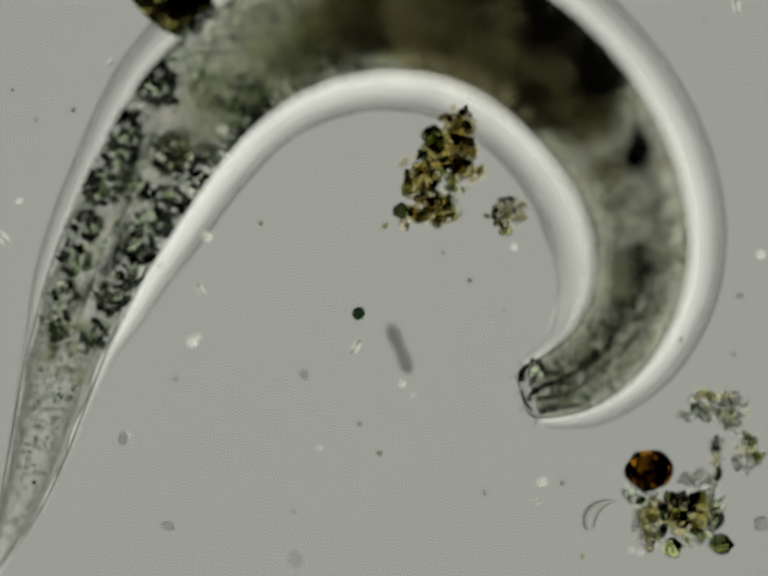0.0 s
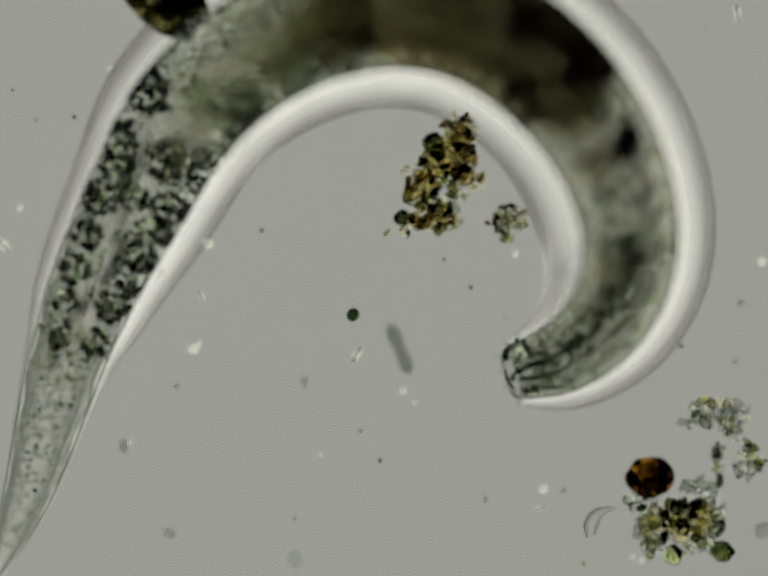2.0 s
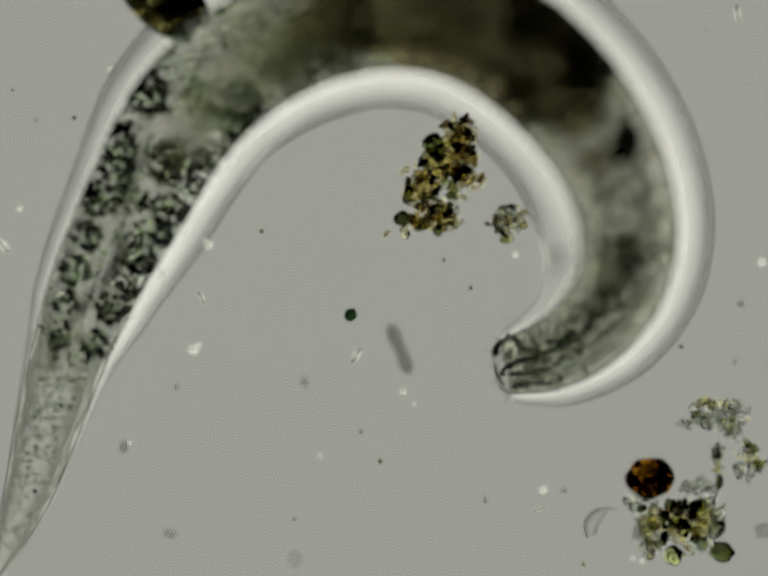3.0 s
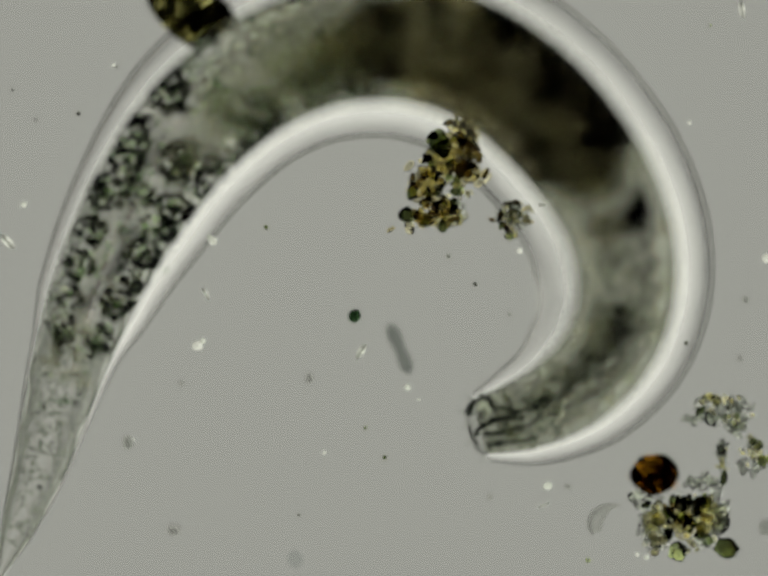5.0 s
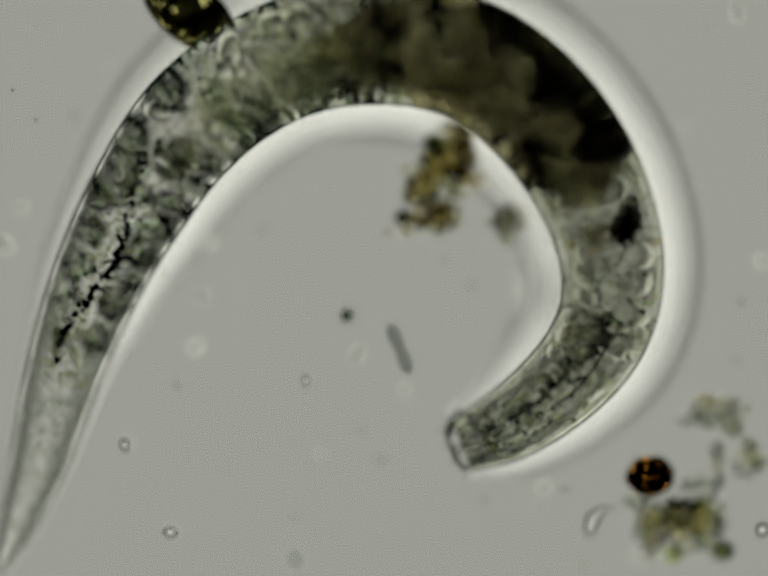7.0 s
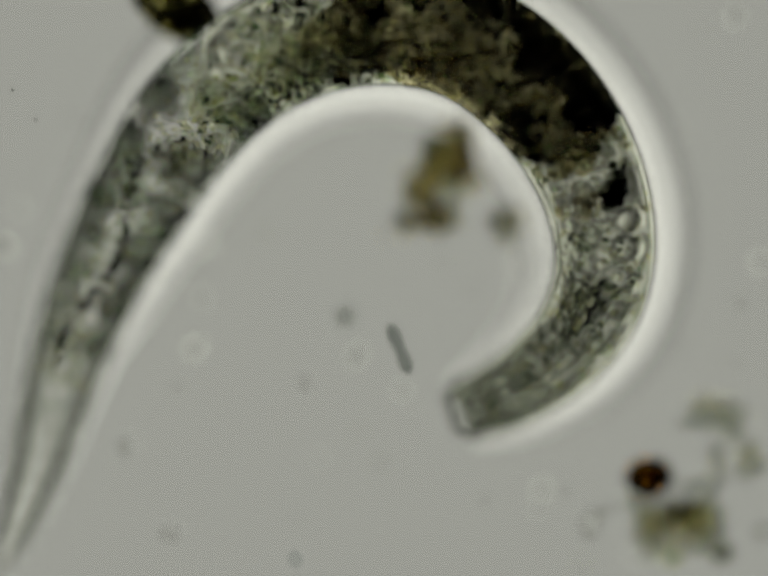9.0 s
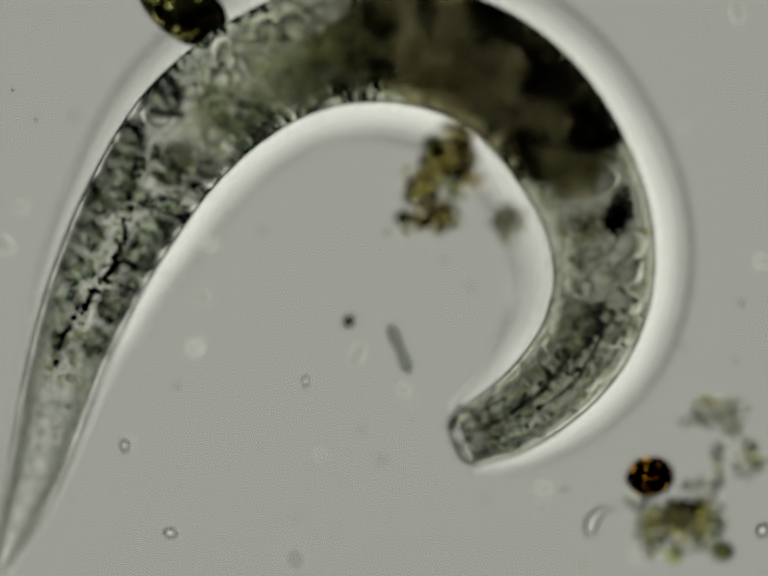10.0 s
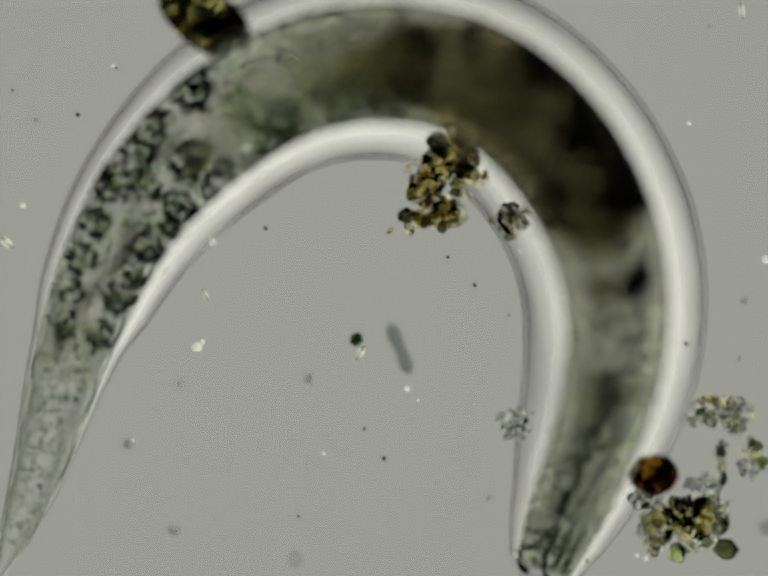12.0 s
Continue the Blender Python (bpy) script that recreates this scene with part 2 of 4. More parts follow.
# The axis of its fore half at each time, as it bends, from the middle to the mouth.
BENDS = {
    0.0: rest_of_axis(390, 237, 480, 150, 605, 75, 800, 36, 949, 58, 1077, 120, 1174, 215, 1256, 326, 1308, 471, 1313, 577, 1271, 696, 1146, 809, 1090, 816),
    1.5: rest_of_axis(375, 232, 468, 145, 600, 63, 800, 16, 944, 37, 1067, 101, 1163, 192, 1240, 305, 1290, 450, 1291, 560, 1243, 673, 1118, 765, 1064, 772),
    3.0: rest_of_axis(374, 233, 465, 145, 598, 63, 800, 15, 944, 38, 1060, 103, 1158, 196, 1239, 311, 1287, 460, 1281, 565, 1218, 666, 1094, 743, 1034, 749),
    5.0: rest_of_axis(390, 260, 479, 185, 607, 114, 790, 88, 939, 120, 1069, 208, 1162, 309, 1245, 441, 1275, 568, 1248, 706, 1143, 820, 1029, 868, 972, 879),
    5.5: rest_of_axis(389, 259, 478, 184, 606, 113, 796, 89, 946, 121, 1074, 209, 1167, 318, 1234, 444, 1257, 572, 1226, 706, 1121, 822, 1006, 888, 951, 899),
    7.0: rest_of_axis(385, 256, 476, 180, 603, 112, 798, 90, 949, 116, 1075, 204, 1176, 329, 1234, 459, 1256, 568, 1227, 695, 1128, 805, 989, 899, 941, 911),
    9.0: rest_of_axis(375, 256, 462, 165, 592, 83, 800, 45, 951, 76, 1078, 167, 1176, 293, 1230, 429, 1241, 545, 1195, 673, 1093, 771, 990, 829, 944, 843),
    9.5: rest_of_axis(375, 255, 465, 164, 595, 87, 800, 52, 949, 84, 1075, 174, 1175, 296, 1232, 429, 1245, 546, 1199, 670, 1100, 771, 1002, 837, 950, 851),
    10.2: rest_of_axis(390, 261, 482, 188, 607, 118, 796, 97, 944, 128, 1071, 209, 1163, 339, 1218, 463, 1232, 594, 1194, 726, 1101, 832, 995, 907, 947, 923),
    10.5: rest_of_axis(391, 265, 483, 193, 606, 128, 792, 110, 939, 140, 1065, 222, 1155, 347, 1217, 485, 1228, 618, 1187, 758, 1099, 863, 1010, 931, 970, 956),
    11.2: rest_of_axis(396, 274, 488, 205, 609, 142, 794, 124, 941, 150, 1061, 225, 1154, 350, 1215, 497, 1228, 627, 1186, 780, 1114, 881, 1030, 981, 997, 1017),
    11.4: rest_of_axis(398, 277, 490, 208, 609, 146, 793, 130, 945, 159, 1058, 231, 1156, 356, 1219, 504, 1234, 643, 1196, 792, 1128, 906, 1044, 1012, 1014, 1044),
    11.5: rest_of_axis(400, 279, 492, 211, 608, 150, 791, 135, 948, 165, 1055, 236, 1160, 364, 1223, 511, 1239, 660, 1205, 803, 1140, 929, 1057, 1050, 1030, 1084),
    11.6: rest_of_axis(399, 278, 491, 209, 607, 147, 791, 133, 948, 163, 1056, 235, 1160, 363, 1223, 511, 1239, 660, 1206, 803, 1142, 930, 1061, 1055, 1037, 1091),
    11.7: rest_of_axis(403, 282, 492, 216, 604, 160, 791, 134, 955, 170, 1054, 235, 1167, 369, 1229, 513, 1248, 676, 1219, 819, 1166, 952, 1091, 1090, 1072, 1134),
    11.8: rest_of_axis(403, 283, 492, 216, 603, 162, 791, 133, 957, 170, 1055, 233, 1169, 371, 1231, 513, 1252, 681, 1225, 822, 1174, 959, 1105, 1097, 1085, 1145),
    12.0: rest_of_axis(403, 284, 491, 217, 601, 160, 791, 131, 962, 168, 1057, 232, 1175, 375, 1236, 517, 1255, 686, 1230, 825, 1182, 969, 1118, 1116, 1101, 1167)}
# the worm's slices: long ones in the tail, which is nearly stiff, short ones where it bends
CUTS = np.concatenate([np.linspace(0, 0.22, 17)[:-1], np.linspace(0.22, 0.78, 171)[:-1], np.linspace(0.78, 1, 111)])
PIECES = len(CUTS) - 1
# by the share of the length from the tail: body radius, height of the axis over the slide, width of the added halo
# strips
SHARE = np.array([0.0, 0.037, 0.075, 0.11, 0.15, 0.19, 0.22, 0.26, 0.30, 0.38, 0.5, 0.58, 0.68, 0.74, 0.79, 0.835, 0.875, 0.92, 0.97, 1.0])
RADIUS = np.array([3, 32, 49, 61, 72, 81, 89, 97, 106, 119, 123, 124, 121, 115, 107, 100, 94, 84, 70, 56])
HEIGHT = np.array([8, 20, 33, 42, 49, 55, 60, 67, 76, 98, 132, 146, 148, 144, 137, 126, 111, 88, 60, 50])
HALO_WIDE = np.array([0.5, 1, 2, 3, 6, 12, 25, 33, 39, 49, 60, 64, 66, 67, 66, 64, 59, 49, 30, 14])


def tallness(share):
    """Half the worm's height; the tail and the head are pressed flat."""
    return float(min(np.interp(share, SHARE, RADIUS), np.interp(share, SHARE, HEIGHT) - 3))


def axis_at(t, count=800):
    """Points and directions along the axis at evenly spaced shares of its length."""
    p = np.array(TAIL + BENDS[t], dtype=float)
    k = np.concatenate([[0], np.cumsum(np.hypot(*np.diff(p, axis=0).T))])
    slope = np.gradient(p, k, axis=0)
    u = np.linspace(0, k[-1], count * 3)
    i = np.clip(np.searchsorted(k, u, side="right") - 1, 0, len(k) - 2)
    h = (k[i + 1] - k[i])[:, None]
    w = ((u - k[i]) / (k[i + 1] - k[i]))[:, None]
    q = ((2 * w**3 - 3 * w**2 + 1) * p[i] + (w**3 - 2 * w**2 + w) * h * slope[i] + (3 * w**2 - 2 * w**3) * p[i + 1] + (w**3 - w**2) * h * slope[i + 1])
    s = np.concatenate([[0], np.cumsum(np.hypot(*np.diff(q, axis=0).T))])
    even = np.linspace(0, s[-1], count)
    q = np.stack([np.interp(even, s, q[:, 0]), np.interp(even, s, q[:, 1])], 1)
    for _ in range(2):  # ease the bends
        long = np.concatenate([2 * q[0] - q[22:0:-1], q, 2 * q[-1] - q[-2:-24:-1]])
        q = np.stack([np.convolve(long[:, c], np.ones(45) / 45, "valid") for c in (0, 1)], 1)
    d = np.gradient(q, axis=0)
    d = np.stack([np.convolve(np.pad(d[:, c], 9, mode="edge"), np.ones(19) / 19, "valid") for c in (0, 1)], 1)
    return q, d / np.linalg.norm(d, axis=1)[:, None], s[-1]


def frame_on(axis, share):
    """The pose, in plan units with y up, of a slice of the worm."""
    q, d, length = axis
    e = share * (len(q) - 1)
    i = min(int(e), len(q) - 2)
    w = e - i
    at, way = q[i] * (1 - w) + q[i + 1] * w, d[i] * (1 - w) + d[i + 1] * w
    way = Vector((way[0], -way[1], 0)).normalized()
    side = Vector((-way.y, way.x, 0))
    m = Matrix((way, side, Vector((0, 0, 1)))).transposed().to_4x4()
    m.translation = Vector((at[0] - 784, 588 - at[1], float(np.interp(share, SHARE, HEIGHT))))
    return m


AXES = {t: axis_at(t) for t in BENDS}
middle = (AXES[1.5][0] + AXES[5.5][0] + AXES[10.5][0] + AXES[12.0][0]) / 4
lean = np.gradient(middle, axis=0)
REST = (middle, lean / np.linalg.norm(lean, axis=1)[:, None], AXES[5.5][2])
LENGTH = REST[2]


def tube(share0, share1, home, thick, halo_part=0.0, lap=0.0, around=40, along=2):
    """A piece of tube along the resting axis, in the space of its slice. thick: its part of the body's radius."""
    wide = (share1 - share0) * lap
    shares = np.linspace(max(share0 - wide, 0), min(share1 + wide, 1), along + 1)
    back = home.inverted()
    verts, rest = [], []
    for sh in shares:
        m = back @ frame_on(REST, sh)
        r = np.interp(sh, SHARE, RADIUS) * (thick(sh) if callable(thick) else thick) + halo_part * np.interp(sh, SHARE, HALO_WIDE)
        tall = min(r, np.interp(sh, SHARE, HEIGHT) - 3)
        for a in range(around):
            g = 2 * math.pi * a / around
            c = Vector((0, math.cos(g) * r, math.sin(g) * tall))
            verts.append((m @ c)[:])
            rest.append((sh * LENGTH, c.y, c.z))
    faces = [[i * around + a, i * around + (a + 1) % around, (i + 1) * around + (a + 1) % around, (i + 1) * around + a]
             for i in range(along) for a in range(around)]
    return verts, faces, rest


def strand(share0, share1, home, way, thick, around=8, along=2):
    """A piece of a thin thread inside the worm. way(share): its y and z as parts of the radius; thick(share): its radius."""
    back = home.inverted()
    verts, rest = [], []
    for sh in np.linspace(share0, share1, along + 1):
        m = back @ frame_on(REST, sh)
        r, tall = np.interp(sh, SHARE, RADIUS), tallness(sh)
        y, z = way(sh)
        for a in range(around):
            g = 2 * math.pi * a / around
            c = Vector((0, y * r + math.cos(g) * thick(sh), z * tall + math.sin(g) * thick(sh)))
            verts.append((m @ c)[:])
            rest.append((sh * LENGTH, c.y, c.z))
    faces = [[i * around + a, i * around + (a + 1) % around, (i + 1) * around + (a + 1) % around, (i + 1) * around + a]
             for i in range(along) for a in range(around)]
    return verts, faces, rest


def dome(home, share, out, around=40, rings=8):
    """The rounded end that closes the head."""
    back = home.inverted() @ frame_on(REST, share)
    r = np.interp(share, SHARE, RADIUS)
    verts, faces = [], []
    for i in range(rings):
        h = i / rings * math.pi / 2
        lobes = 1 - 0.0 * i
        for a in range(around):
            g = 2 * math.pi * a / around
            q = r * math.cos(h) ** 0.7 * (lobes + 0.05 * math.sin(6 * g) * math.sin(2 * h))
            verts.append((back @ Vector((out * math.sin(h) * (1 + 0.10 * math.cos(6 * g) * math.cos(h)), math.cos(g) * q, math.sin(g) * q)))[:])
    verts.append((back @ Vector((out * 0.92, 0, 0)))[:])
    for i in range(rings - 1):
        faces += [[i * around + a, i * around + (a + 1) % around, (i + 1) * around + (a + 1) % around, (i + 1) * around + a] for a in range(around)]
    faces += [[(rings - 1) * around + a, (rings - 1) * around + (a + 1) % around, len(verts) - 1] for a in range(around)]
    return verts, faces


class Slices:
    """Collects grains, given by share, y and z in the worm, for the slice that each lies in."""

    def __init__(self):
        self.by_slice = {}

    def add(self, share, y, z, size):
        share = min(max(share, 0.002), 0.998)
        low = 5 + size - float(np.interp(share, SHARE, HEIGHT))
        self.by_slice.setdefault(int(np.searchsorted(CUTS, share)) - 1, []).append((share, y, max(z, low), size))

    def of(self, k, home):
        back = home.inverted()
        return [(*(back @ frame_on(REST, sh) @ Vector((0, y, z))), size) for sh, y, z, size in self.by_slice.get(k, [])]


def fill(rng, slices, share0, share1, count, sizes, y_part, z_part, keep=None):
    """Grains spread evenly; y_part, z_part: their range as parts of the radius."""
    for _ in range(count):
        sh, y, z = rng.uniform(share0, share1), rng.uniform(*y_part), rng.uniform(*z_part)
        r = np.interp(sh, SHARE, RADIUS)
        if y * y + z * z > 0.84 or (keep and not keep(sh, y, z)):
            continue
        slices.add(sh, y * r, z * tallness(sh), rng.uniform(*sizes))


# Cells of the hind body, filled with dark granules: share, y as part of the radius, half length, half width
CELLS = [(0.197, 0.32, 34, 19), (0.222, 0.42, 25, 22), (0.248, 0.47, 32, 26), (0.274, 0.50, 29, 28), (0.302, 0.55, 36, 33), (0.329, 0.50, 28, 30), (0.347, 0.58, 34, 32), (0.386, 0.60, 40, 36),
         (0.201, -0.44, 30, 22), (0.231, -0.48, 36, 28), (0.254, -0.60, 22, 22), (0.276, -0.52, 32, 30), (0.298, -0.48, 30, 32), (0.319, -0.52, 32, 34), (0.316, 0.10, 30, 30), (0.352, -0.20, 46, 42), (0.412, -0.50, 32, 34), (0.368, -0.62, 28, 22), (0.390, -0.68, 30, 22), (0.345, -0.70, 24, 18), (0.436, -0.58, 30, 30)]
# Large clear vesicles: share, y, radius
VESICLES = [(0.373, 0.50, 30), (0.331, -0.50, 17), (0.394, -0.32, 27), (0.405, 0.12, 20), (0.437, 0.45, 32), (0.455, 0.10, 26), (0.470, 0.48, 34), (0.487, 0.36, 30), (0.502, 0.24, 28), (0.425, 0.25, 24), (0.448, -0.30, 22), (0.480, 0.0, 24),
            (0.820, 0.38, 28), (0.841, 0.37, 27), (0.809, -0.34, 34), (0.801, 0.42, 25), (0.862, 0.42, 22), (0.876, -0.46, 24), (0.856, -0.48, 22), (0.802, 0.02, 20), (0.832, -0.36, 22), (0.893, -0.45, 18), (0.890, 0.42, 18), (0.752, 0.20, 26), (0.748, -0.35, 24)]


def gap(share):
    """The light winding channel between the two rows of cells, as part of the radius."""
    return float(np.interp(share, [0.165, 0.195, 0.227, 0.249, 0.27, 0.30, 0.335, 0.36, 0.40], [-0.15, -0.08, -0.03, 0.02, 0.06, 0.02, 0.10, 0.22, 0.15]))


def worm_grains():
    """All that lies inside the worm as grains: tail cells, vesicles, gut contents, head tissue."""
    rng = np.random.default_rng(4)
    dark, black, brown, pale, green, vesicle, fine, vacuole, spark = Slices(), Slices(), Slices(), Slices(), Slices(), Slices(), Slices(), Slices(), Slices()

    def put(slices, sh, y, up, size):
        """up: height over the slide, kept inside the body."""
        r, tall, h = float(np.interp(sh, SHARE, RADIUS)), tallness(sh), float(np.interp(sh, SHARE, HEIGHT))
        room = 0.93 * tall * math.sqrt(max(0.02, 1 - y * y))
        slices.add(sh, y * r, min(max(up - h, size - room), room - size), size)

    for sh, y, long, wide in CELLS:
        r = float(np.interp(sh, SHARE, RADIUS))
        crowd = long * wide / 900
        for slices, count, near, far, small, large in ((black, 16, 0.70, 1.0, 5, 9), (dark, 12, 0.75, 1.0, 2.8, 5.0), (black, 5, 0.0, 0.6, 3.5, 6.5), (dark, 5, 0.0, 0.7, 2.6, 4.4), (green, 13, 0.0, 0.9, 4.0, 7.5)):
            for _ in range(round(count * crowd)):
                g, d = rng.uniform(0, 2 * math.pi), rng.uniform(near, far)
                put(slices, sh + long * d * math.cos(g) / LENGTH, y + wide * d * math.sin(g) / r, rng.uniform(14, 34) if slices is green else rng.uniform(20, 52), rng.uniform(small, large))
    for sh, y, size in ((0.386, 0.74, 13), (0.394, 0.50, 12), (0.383, 0.34, 13), (0.398, 0.66, 10), (0.356, 0.74, 11), (0.350, 0.44, 10), (0.362, 0.60, 9), (0.306, 0.70, 10), (0.290, 0.60, 9), (0.275, 0.66, 9), (0.268, 0.36, 8), (0.414, -0.40, 14), (0.424, -0.62, 11),
                         (0.320, -0.68, 11), (0.310, -0.44, 9), (0.296, -0.66, 10), (0.276, -0.70, 9), (0.229, -0.66, 9), (0.246, 0.64, 9), (0.206, -0.62, 8), (0.196, 0.50, 7), (0.336, 0.62, 10), (0.345, -0.36, 10), (0.360, 0.02, 9)):
        for _ in range(5):
            put(black, sh + rng.normal(0, 0.3) * size / LENGTH, y + rng.normal(0, 0.3) * size / 100, rng.uniform(24, 50), size * rng.uniform(0.5, 0.8))
    # grains of high index among the cells, added as bright glints
    for sh, y, long, wide in CELLS:
        for _ in range(round(long * wide / 150)):
            g, d = rng.uniform(0, 2 * math.pi), rng.uniform(0.0, 1.1)
            put(spark, sh + long * d * math.cos(g) / LENGTH, y + wide * d * math.sin(g) / float(np.interp(sh, SHARE, RADIUS)), rng.uniform(24, 46), rng.uniform(2.2, 4.2))
    for _ in range(70):
        sh = rng.uniform(0.18, 0.40)
        put(spark, sh, gap(sh) + rng.normal(0, 0.06), rng.uniform(26, 46), rng.uniform(2.5, 5.0))
    # a spiky brown cluster
    for _ in range(70):
        put(brown if rng.uniform() < 0.6 else dark, rng.normal(0.355, 0.007), rng.normal(-0.20, 0.14), rng.uniform(24, 54), rng.uniform(3.5, 7))
    # a loose scatter of granules round the cells
    for _ in range(700):
        sh = rng.uniform(0.185, 0.43)
        y = rng.uniform(-0.74, 0.76)
        if abs(y - gap(sh)) > 0.17 and math.sin(sh * 210 + 4 * y) + math.sin(sh * 90 - 7 * y) > -0.7:
            put((dark, dark, black, green, green, pale)[int(rng.integers(6))], sh, y, rng.uniform(20, 56), rng.uniform(2.6, 5.6))
    # fine granules higher up, seen best from above
    fill(rng, fine, 0.16, 0.50, 1100, (3, 6), (-0.75, 0.75), (0.45, 0.85))
    fill(rng, dark, 0.21, 0.36, 60, (2.6, 5), (-0.1, 0.7), (0.45, 0.8))
    fill(rng, dark, 0.36, 0.54, 90, (3, 6), (-0.85, 0.1), (0.40, 0.85))
    fill(rng, black, 0.36, 0.52, 60, (3, 5), (-0.85, 0.05), (0.30, 0.85))
    fill(rng, fine, 0.36, 0.54, 520, (4, 7.5), (-0.85, 0.1), (0.40, 0.85))
    for _ in range(130):
        sh = rng.uniform(0.17, 0.36)
        put(black, sh, 0.05 + 0.22 * math.sin(sh * 42) + rng.normal(0, 0.05), rng.uniform(80, 130), rng.uniform(3.5, 6.5))
    # tail: fine pale grains in an irregular mottle
    fill(rng, pale, 0.03, 0.205, 520, (2.6, 6), (-0.62, 0.62), (-0.6, 0.6), lambda sh, y, z: rng.uniform() < sh / 0.13)
    fill(rng, dark, 0.04, 0.20, 100, (2.0, 3.8), (-0.5, 0.5), (-0.6, 0.4), lambda sh, y, z: rng.uniform() < 0.25 + 0.75 * (math.sin(sh * 190 + 3 * y) > 0.1) - max(0, 0.11 - sh) * 14)
    fill(rng, dark, 0.155, 0.20, 90, (2.4, 5), (-0.5, 0.5), (-0.7, 0.2), lambda sh, y, z: rng.uniform() < (sh - 0.15) / 0.05)
    for sh, y, size in VESICLES:
        if sh < 0.51:
            put(vacuole, sh, y, 36, size * 0.85)
        else:
            put(vesicle, sh, y, rng.uniform(0.5, 0.85) * float(np.interp(sh, SHARE, HEIGHT)), size)
    # light vesicles on the outer side, then mixed dark granules on the inner side
    fill(rng, vacuole, 0.40, 0.52, 30, (11, 20), (-0.2, 0.8), (-0.9, -0.6))
    fill(rng, dark, 0.40, 0.56, 260, (4, 9), (-0.92, 0.45), (-0.9, 0.1), lambda sh, y, z: y < -0.12 or rng.uniform() < 0.22 + max(0, sh - 0.5) * 8)
    fill(rng, black, 0.40, 0.56, 170, (5, 11), (-0.92, 0.3), (-0.9, 0.1), lambda sh, y, z: y < -0.15 or rng.uniform() < 0.12 + max(0, sh - 0.5) * 8)
    # a dark strand under the outer flank
    for _ in range(90):
        sh = rng.uniform(0.395, 0.50)
        put(dark if rng.uniform() < 0.7 else black, sh, 0.80 - 1.2 * max(0, sh - 0.45) + rng.normal(0, 0.035), rng.uniform(60, 110), rng.uniform(4, 7))
    # gut contents: brown in the middle, black towards the outer side and at its fore end
    sooner = lambda sh, y, z: rng.uniform() < min(1, (sh - 0.49) / 0.05 if y > 0.0 else (sh - 0.44) / 0.07)
    fill(rng, brown, 0.44, 0.755, 1900, (3.5, 6.5), (-0.9, 0.9), (0.25, 0.66), sooner)
    fill(rng, dark, 0.44, 0.755, 620, (3, 6), (-0.9, 0.9), (0.36, 0.6), sooner)
    fill(rng, black, 0.48, 0.74, 330, (3.5, 7), (-0.85, 0.85), (0.36, 0.6))
    fill(rng, black, 0.600, 0.735, 640, (6, 11), (0.05, 0.92), (-0.5, 0.55), lambda sh, y, z: y > 0.30 + 0.20 * math.sin(sh * 120) + rng.normal(0, 0.12) + max(0, 0.64 - sh) * 12)
    fill(rng, black, 0.665, 0.735, 120, (6, 10), (-0.8, -0.15), (-0.3, 0.7), lambda sh, y, z: y < -0.36 + 0.18 * math.sin(sh * 110) + rng.normal(0, 0.12))
    fill(rng, black, 0.515, 0.60, 150, (6, 11), (0.1, 0.85), (-0.4, 0.5), lambda sh, y, z: math.sin(sh * 150 + 5 * y) > rng.uniform(-0.3, 1.0))
    fill(rng, pale, 0.45, 0.755, 560, (4, 8), (-0.85, 0.85), (0.36, 0.62))
    fill(rng, fine, 0.45, 0.755, 700, (4, 8), (-0.85, 0.85), (-0.15, 0.35))
    fill(rng, dark, 0.45, 0.755, 240, (3, 6), (-0.85, 0.85), (-0.15, 0.35))
    # the dark body behind the throat, with a paler wing
    for _ in range(75):
        g, d = rng.uniform(0, 2 * math.pi), rng.uniform()
        u, v = 0.0150 * d * math.cos(g), 0.20 * d * math.sin(g)
        black.add(0.776 + u, (0.33 + v - 9 * u) * 110, rng.uniform(-0.35, 0.40) * 110, rng.uniform(6, 12))
    for _ in range(14):
        brown.add(rng.normal(0.784, 0.004), rng.normal(-0.20, 0.20) * 110, rng.uniform(-0.4, 0.4) * 110, rng.uniform(7, 12))
    # pale tissue up to the head
    fill(rng, dark, 0.395, 0.50, 110, (2.4, 4.6), (-0.8, 0.88), (-0.7, 0.5))
    fill(rng, green, 0.395, 0.50, 90, (3, 6), (-0.8, 0.88), (-0.7, 0.5))
    fill(rng, dark, 0.745, 0.985, 200, (2.2, 4.0), (-0.8, 0.85), (-0.5, 0.75))
    fill(rng, green, 0.745, 0.985, 70, (3, 5.5), (-0.8, 0.85), (-0.6, 0.6))
    fill(rng, fine, 0.745, 0.985, 420, (3, 6.5), (-0.8, 0.85), (0.1, 0.85))
    fill(rng, vesicle, 0.745, 0.90, 36, (12, 22), (-0.75, 0.75), (-0.5, 0.6))
    fill(rng, pale, 0.745, 0.985, 170, (5, 10), (-0.8, 0.8), (-0.6, 0.7))
    fill(rng, dark, 0.80, 0.975, 80, (3, 5.5), (-0.7, 0.7), (-0.5, 0.6))
    fill(rng, dark, 0.79, 0.90, 24, (4, 7), (-0.6, 0.6), (-0.5, 0.2))
    fill(rng, brown, 0.79, 0.93, 24, (5, 9), (-0.7, 0.7), (-0.6, 0.2))
